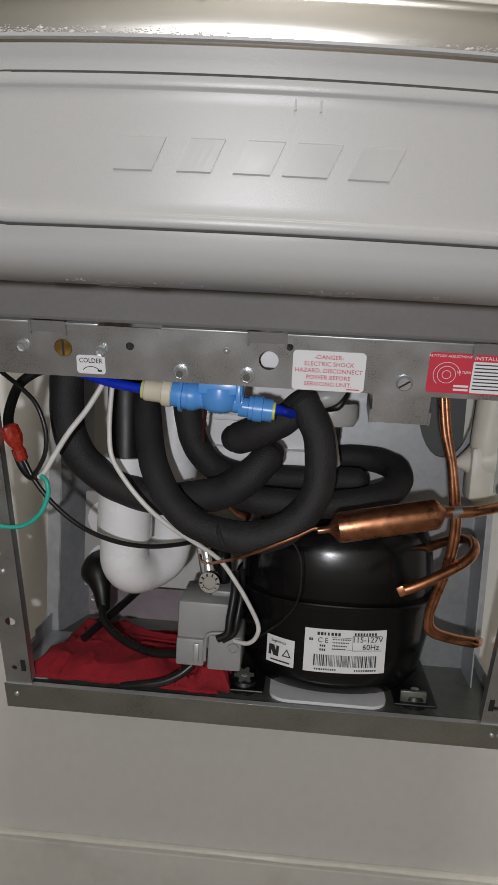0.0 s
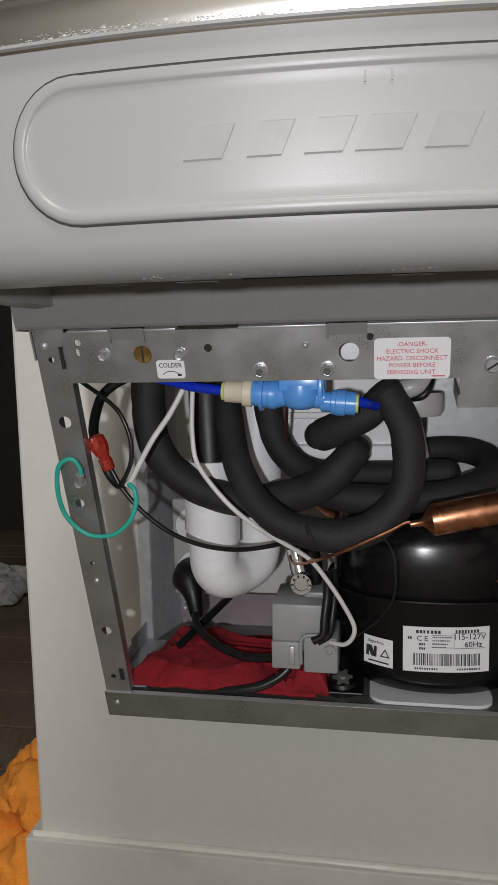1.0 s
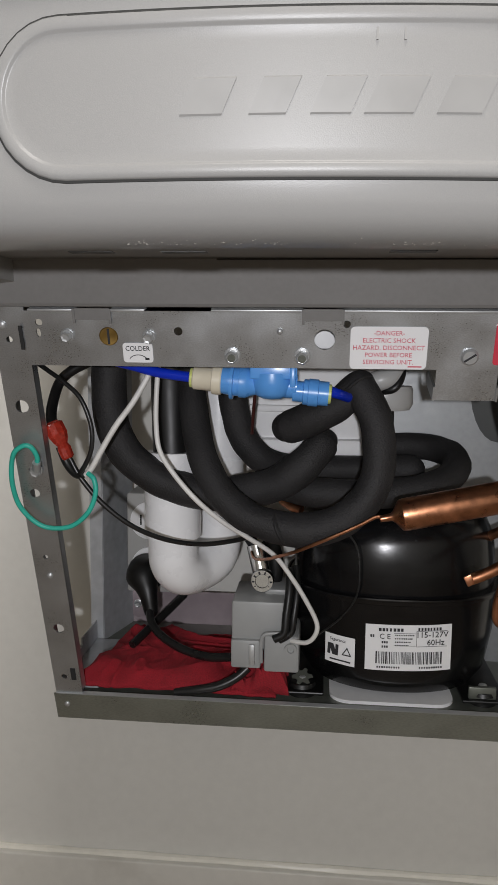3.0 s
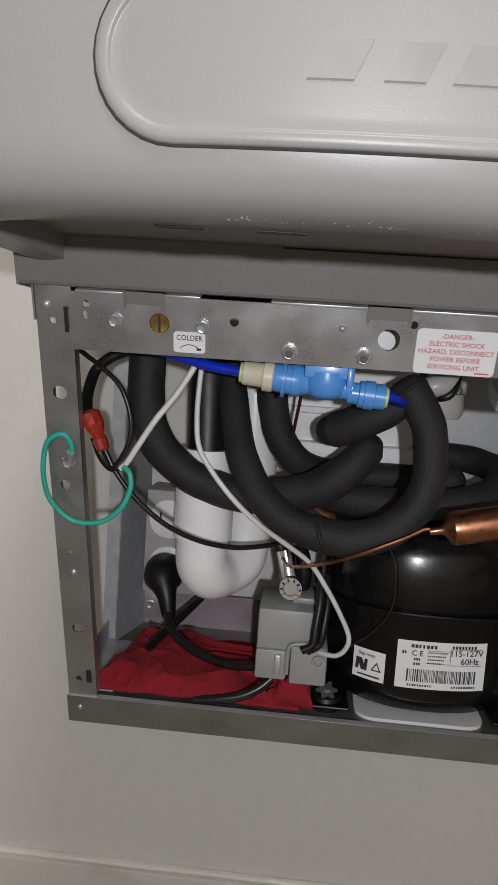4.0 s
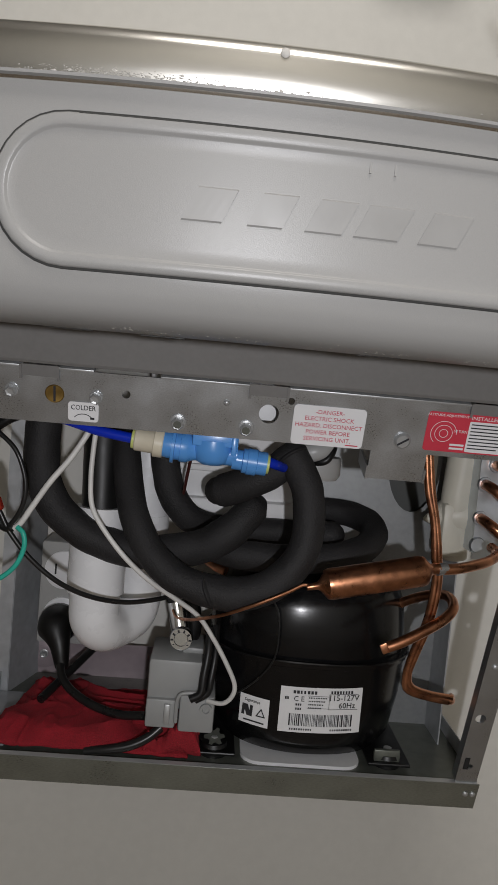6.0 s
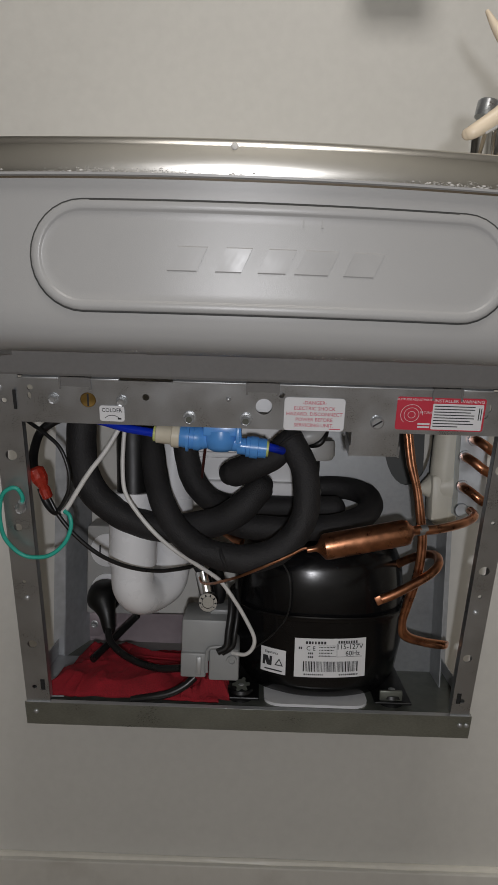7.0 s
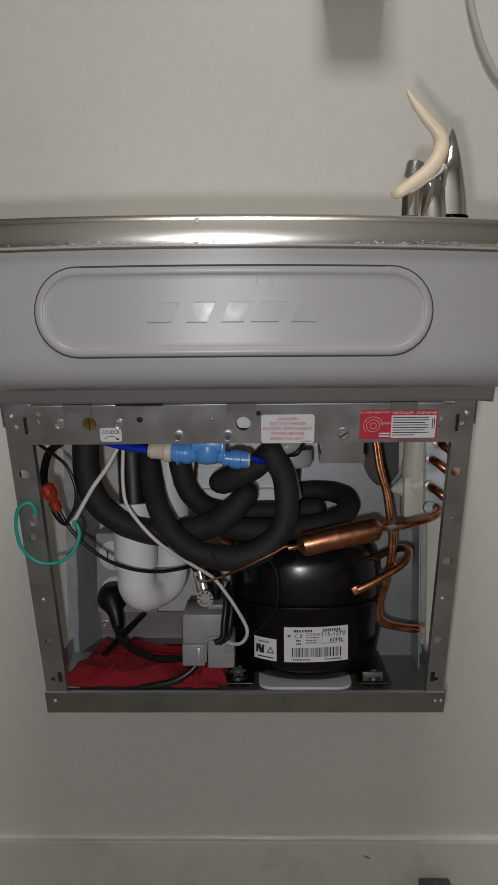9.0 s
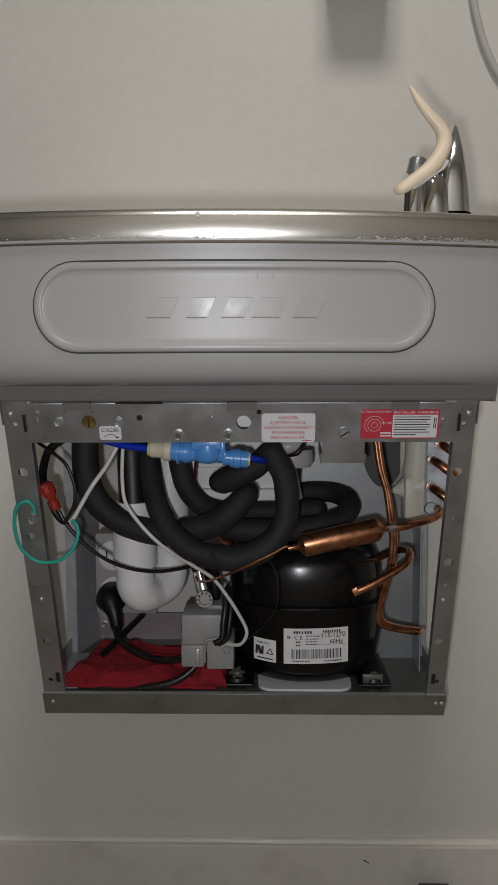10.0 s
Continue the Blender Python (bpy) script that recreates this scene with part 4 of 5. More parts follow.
hose([(0.0310, 0.6940, 0.6680), (0.0150, 0.6970, 0.6525), (-0.0030, 0.7020, 0.6430), (-0.0170, 0.7080, 0.6365), (-0.0215, 0.7110, 0.6350)], lambda u: np.interp(u, [0, 0.5, 0.85, 1], [0.0112, 0.0128, 0.0126, 0.0112]), "short black foam-insulated hose end", dome=True)
hose([(-0.0680, 0.7550, 0.6850), (-0.0670, 0.7550, 0.6530), (-0.0620, 0.7560, 0.6300), (-0.0530, 0.7580, 0.6130), (-0.0380, 0.7650, 0.6000), (-0.0130, 0.7830, 0.5925), (0.0240, 0.7880, 0.5925), (0.0600, 0.7870, 0.5935), (0.0800, 0.7850, 0.5945)], 0.0118, "black foam-insulated hose running behind the valve into the coil")
hose([(0.0140, 0.8150, 0.5960), (0.0450, 0.8270, 0.6030), (0.0760, 0.8280, 0.6090), (0.1010, 0.8180, 0.6090), (0.1145, 0.8000, 0.6055), (0.1165, 0.7800, 0.5985), (0.1060, 0.7620, 0.5905), (0.0860, 0.7490, 0.5850), (0.0570, 0.7420, 0.5810), (0.0240, 0.7390, 0.5800), (-0.0050, 0.7410, 0.5810), (-0.0260, 0.7490, 0.5840)], 0.0118, "black foam-insulated suction hose coiled over the compressor")


# ---- drain trap ----
def build_trap():
    t = thing("drain_trap", [(-0.1120, 0.7350, 0.5040)][0], "white plastic drain trap under the basin", "drain trap")
    bend = [(-0.1125, 0.735, 0.612), (-0.1125, 0.735, 0.575), (-0.1125, 0.735, 0.537), (-0.1118, 0.737, 0.522), (-0.107, 0.746, 0.5118), (-0.0995, 0.762, 0.5085), (-0.0870, 0.778, 0.5135), (-0.0830, 0.786, 0.525), (-0.0825, 0.788, 0.545), (-0.0825, 0.788, 0.60), (-0.0825, 0.788, 0.66)]
    part("bend", tube(bend, 0.0198, 28, 8), M_PVC, t)
    a, b = (-0.1125, 0.735, 0.6), (-0.1125, 0.735, 0.5440)
    part("collar", lathe([(0, 0.0210), (0.0015, 0.0224), (0.0412, 0.0226), (0.0415, 0.0200)], (a[0], a[1], b[2] + 0.041), (a[0], a[1], b[2] - 0.1), 32), M_PVC, t, "white socket collar")
    a, b = (-0.0825, 0.788, 0.60), (-0.0825, 0.788, 0.50)
    part("collar", lathe([(0, 0.0208), (0.001, 0.0212), (0.0400, 0.0216), (0.0404, 0.0198)], a, b, 32), M_PVC, t)
    h = thing("drain_hose", [(-0.1140, 0.7350, 0.6090)][0], "smooth black rubber drain hose above the trap", "hose")
    part("sleeve", tube([(-0.1150, 0.7380, 0.6870), (-0.1150, 0.7370, 0.6600), (-0.1140, 0.7360, 0.6330), (-0.1130, 0.7350, 0.6070)], 0.0150, 20), M_RUBBER, h)


build_trap()


# ---- water valve ----
def build_valve():
    v = thing("water_valve", [(-0.0390, 0.6550, 0.6710)][0], "light blue plastic water valve under the top bar", "valve")
    a, b = [(-0.0850, 0.6570, 0.6730), (0.0100, 0.6570, 0.6660)]
    A, B = Vector(a), Vector(b)
    d = (B - A).normalized()
    px = (B - A).length / 181.0

    def seg(name, x0, x1, prof, mat, off=0.0, label=""):
        p0 = A + d * (x0 - 262) * px + Vector((0, 0, off))
        w = (x1 - x0) * px
        return part(name, lathe([(u * w, r) for u, r in prof], p0, p0 + d, 28), mat, v, label)

    seg("ring", 262, 266, [(0, 0.0056), (0.2, 0.0066), (1, 0.0066)], M_YELLOW, 0.0, "yellow-green release ring")
    seg("connector", 266, 292, [(0, 0.0070), (0.06, 0.0078), (0.95, 0.0080), (1, 0.0085)], M_CREAM, 0.0, "cream plastic connector")
    seg("collar", 291, 304, [(0, 0.0092), (0.1, 0.0098), (0.9, 0.0098), (1, 0.0092)], M_CREAM, -0.0002)
    seg("body", 303, 400, [(0, 0.0088), (0.08, 0.0094), (0.12, 0.0094), (0.125, 0.0122), (0.165, 0.0122), (0.17, 0.0098), (0.24, 0.0098), (0.245, 0.0106), (0.33, 0.0106), (0.36, 0.0098), (0.42, 0.0085), (0.46, 0.0080), (1, 0.0080)], M_BLUE, 0.0)
    c = A + d * (368 - 262) * px
    part("dome", lathe([(0, 0.0142), (0.006, 0.0142), (0.009, 0.0132), (0.0135, 0.0110), (0.016, 0.006), (0.0165, 0.0005)], (c.x, c.y, c.z + 0.0065), (c.x, c.y - 0.002, c.z - 0.02), 32), M_BLUE, v)
    part("mount_lug", box(c.x - 0.014, c.x + 0.017, c.y - 0.012, c.y + 0.012, c.z + 0.004, c.z + 0.016, 0.001), M_BLUE, v)
    part("lug_rib", box(c.x + 0.0125, c.x + 0.0160, c.y - 0.0145, c.y + 0.002, c.z - 0.001, c.z + 0.014, 0.0006), M_BLUE, v)
    seg("outlet", 395, 440, [(0, 0.0070), (0.28, 0.0070), (0.3, 0.0086), (0.42, 0.0086), (0.44, 0.0092), (0.7, 0.0092), (0.72, 0.0082), (1, 0.0082)], M_BLUE, -0.003)
    seg("ring", 440, 444, [(0, 0.0066), (0.8, 0.0066), (1, 0.0056)], M_YELLOW, -0.003)
    for pts in ([(-0.1380, 0.6650, 0.6830), (-0.1240, 0.6620, 0.6800), (-0.1070, 0.6590, 0.6760), (-0.0840, 0.6570, 0.6730)], [(0.0090, 0.6570, 0.6650), (0.0150, 0.6620, 0.6630), (0.0220, 0.6760, 0.6600)]):
        t = thing("water_tube", pts[0], "bright blue plastic water tube pushed into the valve", "tube", "blue tubes")
        part("tubing", tube(pts, 0.0036, 14), M_TUBE, t)


build_valve()


# ---- wires ----
def wire(pts, r, mat, label, name="wire"):
    t = thing(name, pts[0], label, "wire", "loose wires")
    part("insulation", tube(pts, r, 10, 8), mat, t)
    return t


wire([(-0.1970, 0.6720, 0.6810), (-0.1880, 0.6680, 0.6760), (-0.1750, 0.6640, 0.6680), (-0.1630, 0.6620, 0.6570), (-0.1560, 0.6620, 0.6390), (-0.1560, 0.6630, 0.6230), (-0.1610, 0.6650, 0.6110), (-0.1670, 0.6680, 0.6030)], 0.0017, M_WIREB, "black insulated wire hooped beside the rail")
wire([(-0.1690, 0.7000, 0.6820), (-0.1810, 0.7000, 0.6760), (-0.1910, 0.7000, 0.6670), (-0.1930, 0.6900, 0.6530), (-0.1910, 0.6800, 0.6420), (-0.1860, 0.6720, 0.6340)], 0.0040, M_RUBBER, "thick black cable curving behind the rail", "cable")
wire([(-0.1790, 0.6680, 0.6230), (-0.1730, 0.6680, 0.6130), (-0.1650, 0.6680, 0.5990), (-0.1500, 0.6700, 0.5810), (-0.1300, 0.6760, 0.5640), (-0.1080, 0.6880, 0.5520), (-0.0850, 0.7050, 0.5450), (-0.0640, 0.7250, 0.5430), (-0.0510, 0.7450, 0.5420)], 0.0019, M_WIREB, "black insulated wire sagging across the trap")
wire([(-0.1820, 0.6720, 0.6220), (-0.1770, 0.6720, 0.6100), (-0.1700, 0.6700, 0.6030), (-0.1640, 0.6680, 0.6030)], 0.0034, M_RUBBER, "black sleeved wire joint", "cable")
wire([(-0.1130, 0.6680, 0.6840), (-0.1150, 0.6670, 0.6760), (-0.1260, 0.6650, 0.6560), (-0.1390, 0.6640, 0.6380), (-0.1500, 0.6650, 0.6200), (-0.1580, 0.6680, 0.6070), (-0.1630, 0.6700, 0.6020)], 0.0021, M_WIREW, "white insulated wire hanging from the top bar")
wire([(-0.1140, 0.6900, 0.6800), (-0.1150, 0.6880, 0.6610), (-0.1150, 0.6860, 0.6390), (-0.1120, 0.6840, 0.6190), (-0.1010, 0.6820, 0.6020), (-0.0840, 0.6820, 0.5830), (-0.0660, 0.6900, 0.5660), (-0.0470, 0.7020, 0.5510), (-0.0290, 0.7120, 0.5360), (-0.0150, 0.7180, 0.5160), (-0.0040, 0.7220, 0.4970), (0.0040, 0.7240, 0.4800), (0.0030, 0.7260, 0.4690), (-0.0040, 0.7300, 0.4610), (-0.0160, 0.7380, 0.4590)], 0.0019, M_WIREW, "white insulated wire running to the relay box")
teal = wire([(-0.1930, 0.6550, 0.6100), (-0.1910, 0.6510, 0.6170), (-0.1940, 0.6480, 0.6240), (-0.1990, 0.6470, 0.6250), (-0.2060, 0.6480, 0.6200), (-0.2100, 0.6520, 0.6090), (-0.2110, 0.6560, 0.5950), (-0.2090, 0.6620, 0.5800), (-0.2000, 0.6660, 0.5680), (-0.1890, 0.6680, 0.5630), (-0.1730, 0.6680, 0.5650), (-0.1600, 0.6660, 0.5760), (-0.1540, 0.6640, 0.5900), (-0.1550, 0.6640, 0.6000), (-0.1600, 0.6660, 0.6040)], 0.0018, M_TEAL, "teal earth wire looped round the side rail")
part("crimp", tube([(-0.1920, 0.6520, 0.6130), (-0.1940, 0.6570, 0.6070)], 0.0030, 10), M_ZINC, teal, "crimped metal terminal")
hex_bolt(teal, on_front(-0.1955, 0.6065, 0.001), 0.0040, 0.0046)
wire([(-0.0440, 0.7000, 0.6650), (-0.0470, 0.7150, 0.6430), (-0.0490, 0.7300, 0.6280)], 0.0013, M_TAN, "thin brown wire behind the valve")
wire([(0.0240, 0.7380, 0.5530), (0.0340, 0.7380, 0.5390), (0.0370, 0.7360, 0.5200), (0.0350, 0.7350, 0.4990), (0.0230, 0.7370, 0.4800), (0.0050, 0.7450, 0.4620)], 0.0008, M_WIREB, "thin black lead lying against the compressor")


def build_connector():
    c = thing("wire_connector", [(-0.1800, 0.6670, 0.6280)][0], "translucent red crimp connector on the black wires", "connector")
    a, b = [(-0.1860, 0.6680, 0.6400), (-0.1740, 0.6670, 0.6140)]
    L = (Vector(b) - Vector(a)).length
    bm = lathe([(0, 0.0040), (0.002, 0.0068), (L * 0.35, 0.0072), (L * 0.5, 0.0058), (L * 0.62, 0.0040), (L * 0.72, 0.0050), (L * 0.95, 0.0046), (L, 0.0034)], a, b, 10)
    part("sleeve", bm, M_REDPL, c, smooth=False)


build_connector()


# ---- behind: tank, fittings, shroud, condenser ----
def build_back():
    t = thing("cold_tank", (0.03, 0.85, 0.58), "white foam-covered cold tank behind the hoses", "tank")
    part("shell", box(-0.088, 0.050, 0.797, 0.90, 0.616, 0.728, 0.005), M_WHITEBOX, t)
    # white block added close behind the top bar's hole to make it look bright
    part("hole_backing", box(-0.0075, 0.0125, 0.655, 0.83, 0.693, 0.712, 0.001), M_WHITEBOX, t)
    part("base_lip", box(-0.090, 0.052, 0.789, 0.90, 0.602, 0.6175, 0.004), M_WHITEBOX, t)
    part("step", box(-0.091, 0.053, 0.793, 0.90, 0.640, 0.646, 0.002), M_WHITEBOX, t)
    f = thing("elbow_fitting", [(0.0520, 0.7350, 0.6660)][0], "grey plastic elbow fitting with a hose clamp", "fitting")
    part("elbow", tube([(0.0280, 0.7150, 0.6630), (0.0350, 0.7050, 0.6670), (0.0450, 0.7000, 0.6710), (0.0530, 0.7020, 0.6740), (0.0580, 0.7080, 0.6820)], 0.0076, 16), M_GREYFIT, f)
    part("gland", tube([(0.0470, 0.7050, 0.6640), (0.0510, 0.7000, 0.6640), (0.0560, 0.6980, 0.6660), (0.0600, 0.7000, 0.6720), (0.0620, 0.7060, 0.6800)], 0.0030, 10), M_RUBBER, f, "black rubber gland")
    part("cup", lathe([(0, 0.0205), (0.003, 0.0215), (0.014, 0.0215), (0.018, 0.019), (0.0185, 0.004)], [(0.0520, 0.7350, 0.6660)][0], [(0.0520, 0.7350, 0.5740)][0], 32), M_GREYFIT, f, "round grey cup")
    part("tail_pipe", tube([(0.0460, 0.7250, 0.6540), (0.0510, 0.7350, 0.6370), (0.0560, 0.7420, 0.6140)], 0.0072, 14), M_GREYFIT, f)
    part("drop_lead", tube([(0.0560, 0.7500, 0.6560), (0.0570, 0.7500, 0.6380), (0.0550, 0.7500, 0.6200)], 0.0045, 10), M_RUBBER, f)
    s = thing("fan_shroud", (0.15, 0.84, 0.404), "galvanised sheet fan shroud behind the compressor", "shroud")
    cut = ring_points(0.163, 0.664, 0.026, 28, 2.0)
    sheet("shroud_sheet", [[(0.062, 0.406), (0.199, 0.406), (0.199, 0.725), (0.062, 0.725)], cut], 0.0012, M_SHROUD, s, "", pose(0, 0.842, 0, 90, 0, 0))
    # dark plate whose colour gives the shade inside the fan opening
    part("opening_shade", box(0.09, 0.185, 0.862, 0.864, 0.60, 0.73), M_DKPLATE, s, "dark plate standing in for the shade behind the opening", smooth=False)
    part("side_fold", box(0.1985, 0.1997, 0.80, 0.843, 0.406, 0.66), M_GALV_BACK, s, smooth=False)
    m = thing("fan_bracket", [(0.1930, 0.8000, 0.5930)][0], "beige nylon fan motor bracket", "bracket")
    part("arm", tube([(0.1960, 0.8000, 0.6790), (0.1940, 0.8000, 0.6560), (0.1920, 0.8000, 0.6310), (0.1940, 0.8020, 0.5990), (0.1960, 0.8050, 0.5800)], lambda u: 0.0152 - 0.003 * u, 16), M_BEIGE, m)
    part("hub", lathe([(0, 0.0015), (0.006, 0.005), (0.016, 0.0125), (0.024, 0.018), (0.040, 0.020), (0.05, 0.012)], [(0.1640, 0.8000, 0.6130)][0], [(0.2300, 0.8100, 0.6240)][0], 24), M_BEIGE, m)
    part("foot", box(*[v for v in (0.178, 0.197, 0.788, 0.815, 0.582, 0.63)], 0.004), M_BEIGE, m)
    c = thing("condenser", (0.20, 0.79, 0.60), "condenser coil with aluminium end plate and copper return bends", "condenser")
    part("end_plate", box(0.197, 0.2235, 0.762, 0.7635, 0.588, 0.712), M_ALU, c, "bright aluminium end plate", smooth=False)
    part("fin_block", box(0.199, 0.222, 0.764, 0.838, 0.592, 0.71), M_ALU, c, smooth=False)
    for px in [(0.2120, 0.7480, 0.6680), (0.2040, 0.7480, 0.6510), (0.2030, 0.7480, 0.6220)]:
        x, y, z = px
        part("return_bend", tube([(x - 0.002, 0.7625, z + 0.001), (x - 0.001, 0.752, z), (x + 0.003, 0.745, z - 0.003), (x + 0.009, 0.742, z - 0.008), (x + 0.016, 0.744, z - 0.012), (x + 0.02, 0.752, z - 0.014)], 0.0046, 12), M_COPPER, c, "copper return bend")
        part("tube_collar", lathe([(0, 0.0066), (0.002, 0.0060)], (x - 0.002, 0.7625, z + 0.001), (x - 0.002, 0.70, z + 0.001), 16), M_ALU, c)
    x, y, z = [(0.2010, 0.7450, 0.6000)][0]
    part("tube_collar", lathe([(0, 0.0072), (0.003, 0.0062)], (x, 0.7625, z), (x, 0.70, z), 16), M_ALU, c)


build_back()


def build_outlet():
    o = thing("outlet_box", [(-0.1720, 0.8700, 0.5050)][0], "grey metal outlet box with white sockets on the wall", "outlet box")
    x0, z1 = [(-0.1840, 0.8600, 0.5530)][0][0], [(-0.1840, 0.8600, 0.5530)][0][2]
    z0 = [(-0.1860, 0.8600, 0.4530)][0][2]
    part("box", box(x0, x0 + 0.075, 0.862, 0.904, z0, z1, 0.003), M_GREYFIT, o, "grey metal box")
    for p in [(-0.1610, 0.8580, 0.5260), (-0.1600, 0.8580, 0.4810)]:
        q = part("socket", lathe([(0, 0.0185), (0.0025, 0.0185), (0.003, 0.0175), (0.003, 0.0001)], (p[0], 0.862, p[2]), (p[0], 0.8, p[2]), 28), M_PVC, o, "white socket face")
        part("slot", box(p[0] - 0.0085, p[0] - 0.0070, 0.8583, 0.8596, p[2] - 0.004, p[2] + 0.006), M_INK, q)
    g = thing("power_plug", [(-0.1550, 0.8300, 0.4780)][0], "black moulded power plug with its cord", "plug")
    part("plug_body", tube([(-0.1600, 0.8550, 0.4790), (-0.1590, 0.8400, 0.4800), (-0.1580, 0.8250, 0.4800), (-0.1520, 0.8150, 0.4690), (-0.1480, 0.8100, 0.4530)], lambda u: np.interp(u, [0, 0.25, 0.5, 0.65, 0.8, 1], [0.016, 0.0185, 0.0165, 0.0115, 0.0085, 0.0065]), 18, dome=True), M_RUBBER, g)
    part("cord", tube([(-0.1490, 0.8100, 0.4570), (-0.1450, 0.7980, 0.4470), (-0.1330, 0.7850, 0.4395), (-0.1120, 0.7700, 0.4345), (-0.0880, 0.7590, 0.4330), (-0.0660, 0.7510, 0.4370)], 0.0037, 12), M_WIREB, g, "round black cord")
    wire([(-0.1600, 0.7870, 0.4290), (-0.1510, 0.8080, 0.4350), (-0.1400, 0.8350, 0.4420), (-0.1270, 0.8650, 0.4510)], 0.0039, M_WIREB, "cut black cable leaning across the cord", "cable")
    k = thing("wall_bolt", [(-0.1830, 0.8950, 0.4300)][0], "small bolt with a large washer on the rear plate", "bolt")
    p = [(-0.1830, 0.9050, 0.4270)][0]
    part("washer", lathe([(0, 0.015), (0.0012, 0.015), (0.0015, 0.0145), (0.0015, 0.001)], (p[0], 0.9053, p[2]), (p[0], 0.8, p[2]), 28), M_BACKPL, k)
    hex_bolt(k, pose(p[0], 0.9036, p[2], 90), 0.0034, 0.0045)


build_outlet()


def build_valve_cap():
    c = thing("service_valve", [(-0.0450, 0.7850, 0.5070)][0], "chrome service valve cap above the relay box", "valve")
    a, b = [(-0.0490, 0.7780, 0.5270), (-0.0430, 0.7720, 0.5030)]
    part("stem", tube([a, b], 0.0078, 18), M_CHROME, c)
    p = Vector([(-0.0420, 0.7620, 0.5000)][0])
    cap = part("cap", lathe([(0, 0.0098), (0.007, 0.0098), (0.008, 0.009), (0.008, 0.006), (0.0072, 0.0055), (0.0072, 0.001)], p + Vector((0, 0.006, 0)), p + Vector((0, -0.02, 0.002)), 26), M_CHROME, c, "stamped chrome cap")
    for k in range(10):
        a = 2 * math.pi * k / 10
        part("stamp", box(-0.0007, 0.0007, -0.0011, 0.0011, 0, 0.0002, m=Matrix.Translation(p + Vector((0.0075 * math.cos(a), -0.00215, 0.0075 * math.sin(a)))) @ pose(0, 0, 0, 90, 0, 0) @ pose(0, 0, 0, 0, 0, math.degrees(a) - 90)), M_INK, cap, smooth=False)
    part("sleeve", tube([(-0.0390, 0.7900, 0.5280), (-0.0340, 0.7850, 0.5200), (-0.0320, 0.7850, 0.5040), (-0.0340, 0.7880, 0.4920)], 0.0068, 12), M_RUBBER, c, "black sleeve")
    part("sleeve", tube([(-0.0550, 0.7850, 0.5310), (-0.0510, 0.7850, 0.5250), (-0.0460, 0.7900, 0.5170)], 0.005, 12), M_RUBBER, c, "black sleeve")


build_valve_cap()


def cloth(name, x0, x1, y0, y1, height, mat, label, n=64, seed=1, floor=0.4075, scale=19, edge=0.10, amp=0.009, stray=0.010, slant=0.0, folds=2.0):
    """A heap of folded cloth: a sheet pushed up into sharp folds, with a wandering edge."""
    bm = bmesh.new()
    grid = []
    far = Vector((31, 7, 3))
    for j in range(n + 1):
        row = []
        for i in range(n + 1):
            u, v = i / n, j / n
            e = min(u, 1 - u, v, 1 - v)
            x, y = x0 + slant * v * (1 - u) + (x1 - x0) * u, y0 + (y1 - y0) * v
            w = Vector((x * scale + seed, y * scale, seed * 3.1))
            x += stray * noise.noise(w * 1.1) + 0.4 * stray * noise.noise(w * 3)
            y += (0.8 * stray * noise.noise(w * 0.9 + far) + 0.3 * stray * noise.noise(w * 3 + far)) * (1 if v > 0.12 else v / 0.12)
            q = w + 0.9 * Vector((noise.noise(w * 0.7), noise.noise(w * 0.7 + far), 0))
            fold = (1 - abs(noise.noise(q))) ** (2 * folds) * 1.1 + 0.55 * (1 - abs(noise.noise(q * 1.9 + far))) ** (3 * folds) + 0.22 * noise.noise(w * 4) + 0.10 * noise.noise(w * 11)
            z = floor + height(u, v) * min(1, e / edge) ** 0.55 + amp * max(0, fold) * min(1, 0.35 + e / 0.08) + 0.002
            row.append(bm.verts.new((x, y, z)))
        grid.append(row)
    for j in range(n):
        for i in range(n):
            bm.faces.new((grid[j][i], grid[j][i + 1], grid[j + 1][i + 1], grid[j + 1][i]))
    t = thing(name, ((x0 + x1) / 2, (y0 + y1) / 2, floor), label, "cloth")
    ob = part("folded_cloth", bm, mat, t)
    so = ob.modifiers.new("thickness", "SOLIDIFY")
    so.thickness, so.offset = 0.0025, -1
    return t


cloth("red_rag", -0.202, -0.028, 0.7385, 0.862, lambda u, v: (0.003 + 0.013 * math.sin(math.pi * min(1, 0.15 + v * 0.8)) * math.sin(math.pi * min(1, 0.2 + 0.8 * u))), M_CLOTH, "crumpled dark red rag lying in the tray", n=110, seed=2, scale=16, amp=0.0065, stray=0.018, slant=0.026, folds=1.8)
cloth("red_rag", -0.070, -0.020, 0.740, 0.777, lambda u, v: 0.003 + 0.010 * u, M_CLOTH, "bunched end of a dark red rag at the tray edge", n=56, seed=7, scale=34, amp=0.011, stray=0.010, slant=0.014, folds=1.5)

wire([(-0.0520, 0.7450, 0.4310), (-0.0620, 0.7415, 0.4230), (-0.0760, 0.7390, 0.4165), (-0.0940, 0.7385, 0.4125), (-0.1120, 0.7400, 0.4090)], 0.0040, M_WIREB, "black cord passing under the rag", "cable")
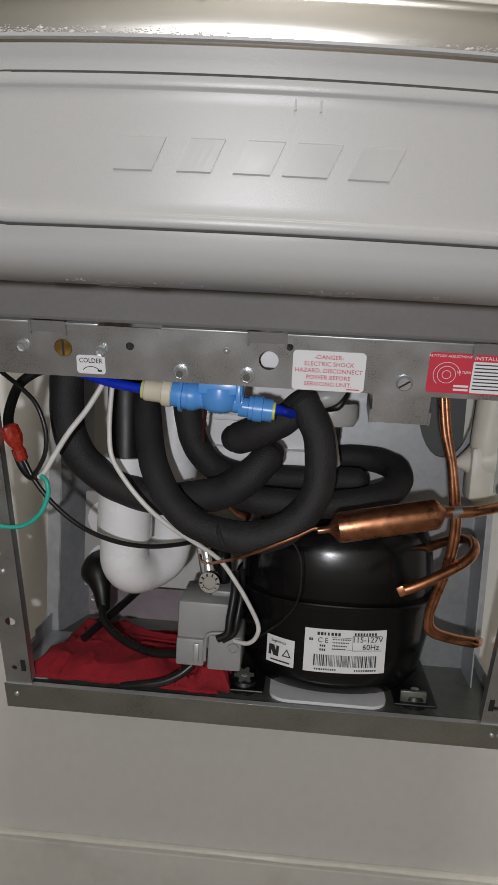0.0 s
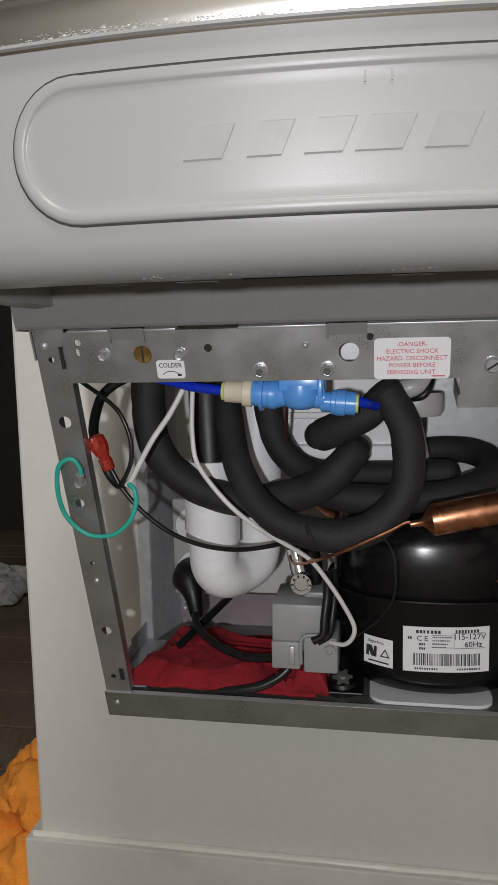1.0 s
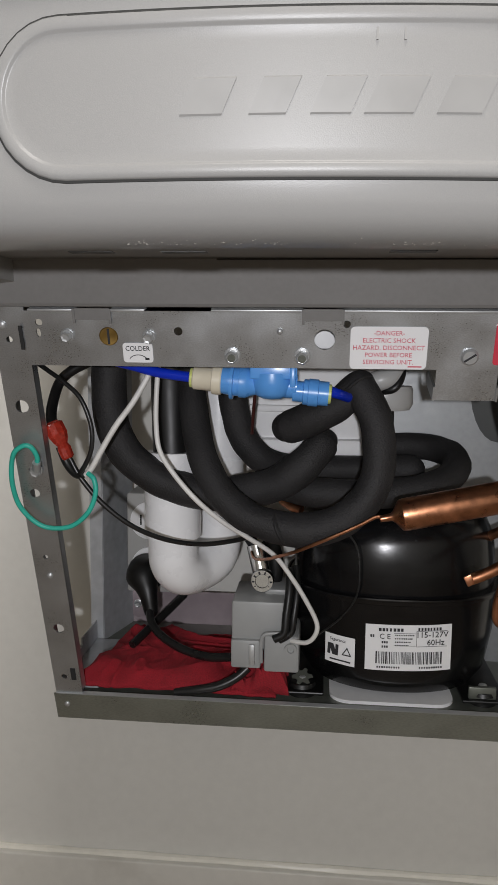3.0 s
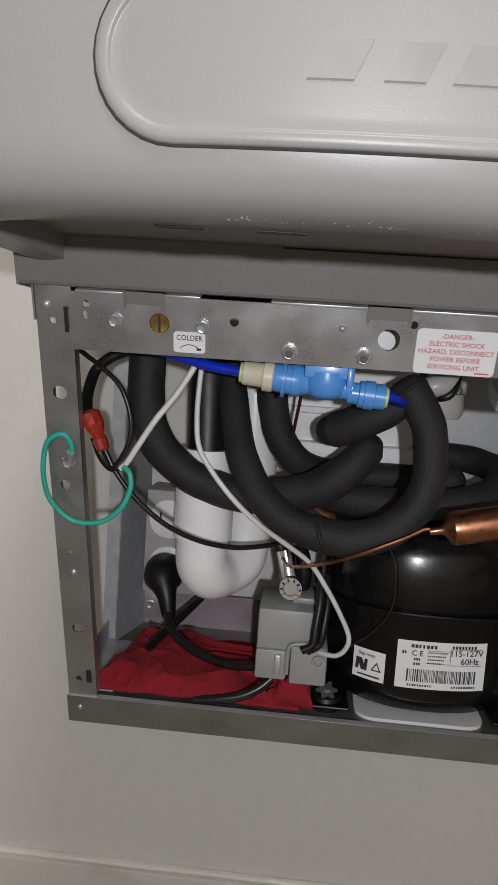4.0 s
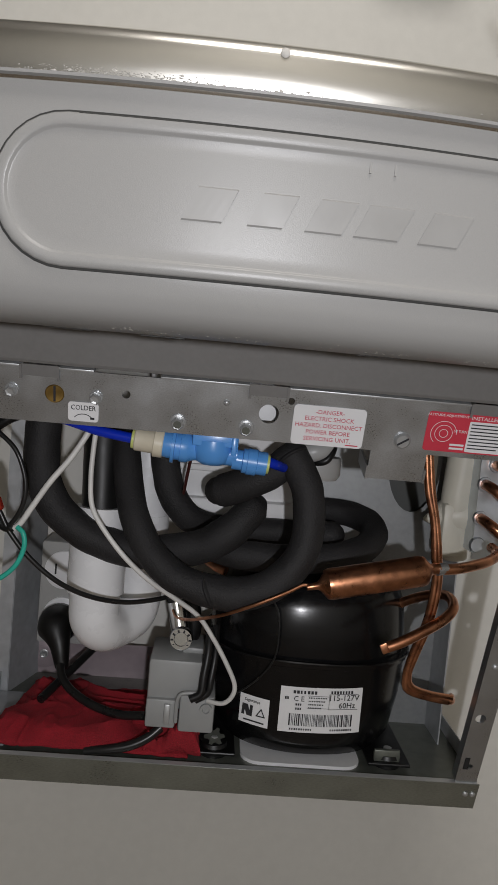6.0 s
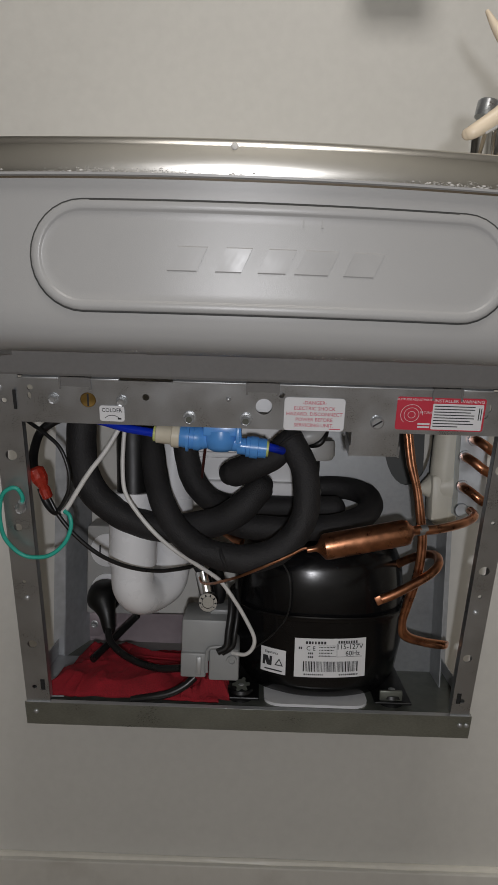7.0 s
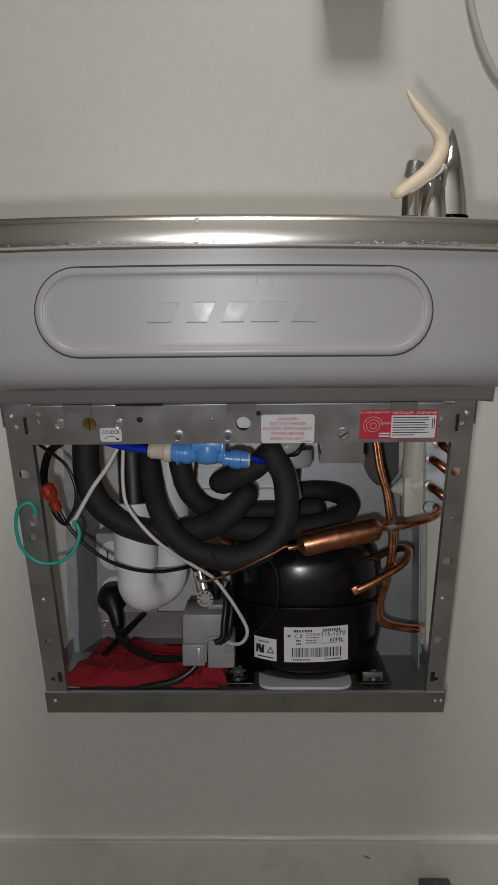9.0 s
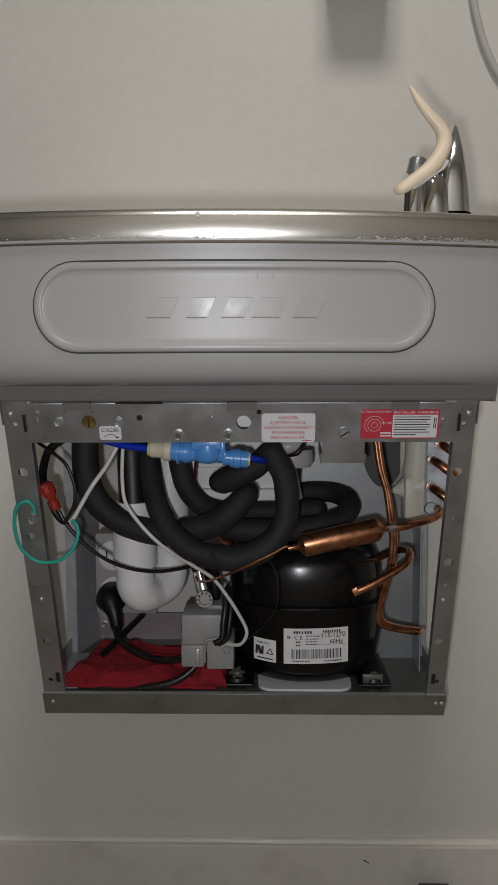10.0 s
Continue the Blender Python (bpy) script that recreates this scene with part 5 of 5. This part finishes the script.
# things on the floor past the wall's corner
def build_orange_cloth():
    t = thing("orange_cloth", (-0.47, 1.02, 0.003), "bunched orange cloth on the floor beside the wall", "cloth")
    # fat soft folds that lean over one another, flattened like cloth
    folds = (
        [(-0.400, 1.00, 0.020), (-0.415, 1.01, 0.080), (-0.430, 1.03, 0.118), (-0.465, 1.05, 0.105), (-0.490, 1.05, 0.060), (-0.510, 1.05, 0.028)],
        [(-0.402, 0.99, 0.080), (-0.425, 0.98, 0.060), (-0.445, 0.98, 0.035), (-0.475, 0.98, 0.030), (-0.520, 0.98, 0.026)],
        [(-0.410, 1.09, 0.090), (-0.440, 1.10, 0.125), (-0.490, 1.11, 0.105), (-0.530, 1.11, 0.060), (-0.560, 1.10, 0.030)],
        [(-0.412, 0.955, 0.024), (-0.430, 0.95, 0.026), (-0.455, 0.95, 0.022), (-0.480, 0.96, 0.020)],
        [(-0.425, 1.02, 0.045), (-0.470, 1.02, 0.050), (-0.520, 1.03, 0.040), (-0.570, 1.05, 0.026)],
    )
    bm = bmesh.new()
    for k, pts in enumerate(folds):
        put_tube(bm, spline(pts, 12), lambda u, k=k: 0.030 - 0.008 * math.cos(6.0 * u + k) - 0.004 * (k % 2), 22, dome=True, wobble=0.25)
    for v in bm.verts:
        w = v.co * 26
        v.co.z = max(0.001, v.co.z + 0.006 * noise.noise(w) - 0.012)
        v.co.x = min(-0.3995, v.co.x + 0.006 * noise.noise(w + Vector((5, 9, 2))))
    part("folded_cloth", bm, M_ORANGE, t)


build_orange_cloth()
cloth("grey_rag", -1.35, -0.98, 2.0, 2.25, lambda u, v: 0.03, M_GREYRAG, "grey and green rags on the dark floor", n=40, seed=11, floor=0.006, scale=14, amp=0.02)


def build_low_bracket():
    b = thing("wall_bracket", (0.25, 0.90, 0.0), "small dark metal part standing by the baseboard", "bracket")
    part("plate", box(0.222, 0.262, 0.862, 0.90, 0.0, 0.085, 0.002), M_DKPLATE, b)


build_low_bracket()


# unseen box added above the view to cast the soft rectangular wall shadow
def build_shadow_box():
    w = thing("shadow_box", (0.138, 0.92, 1.212), "unseen plain grey box above the fountain, added to shade the wall", "wall box")
    part("housing", box(0.099, 0.177, 0.83, 0.9295, 1.213, 1.48, 0.004), M_GREYFIT, w)


build_shadow_box()

# a blurred curved shadow on the wall, drawn as a thin grey tube
wire([(0.2750, 0.9240, 1.2420), (0.2800, 0.9240, 1.2020), (0.2860, 0.9240, 1.1750), (0.2970, 0.9240, 1.1420), (0.3140, 0.9240, 1.1110), (0.3460, 0.9240, 1.0800)], 0.0045, M_CURVESHADE, "pale grey tube on the wall in place of a soft curved shadow", "cable")
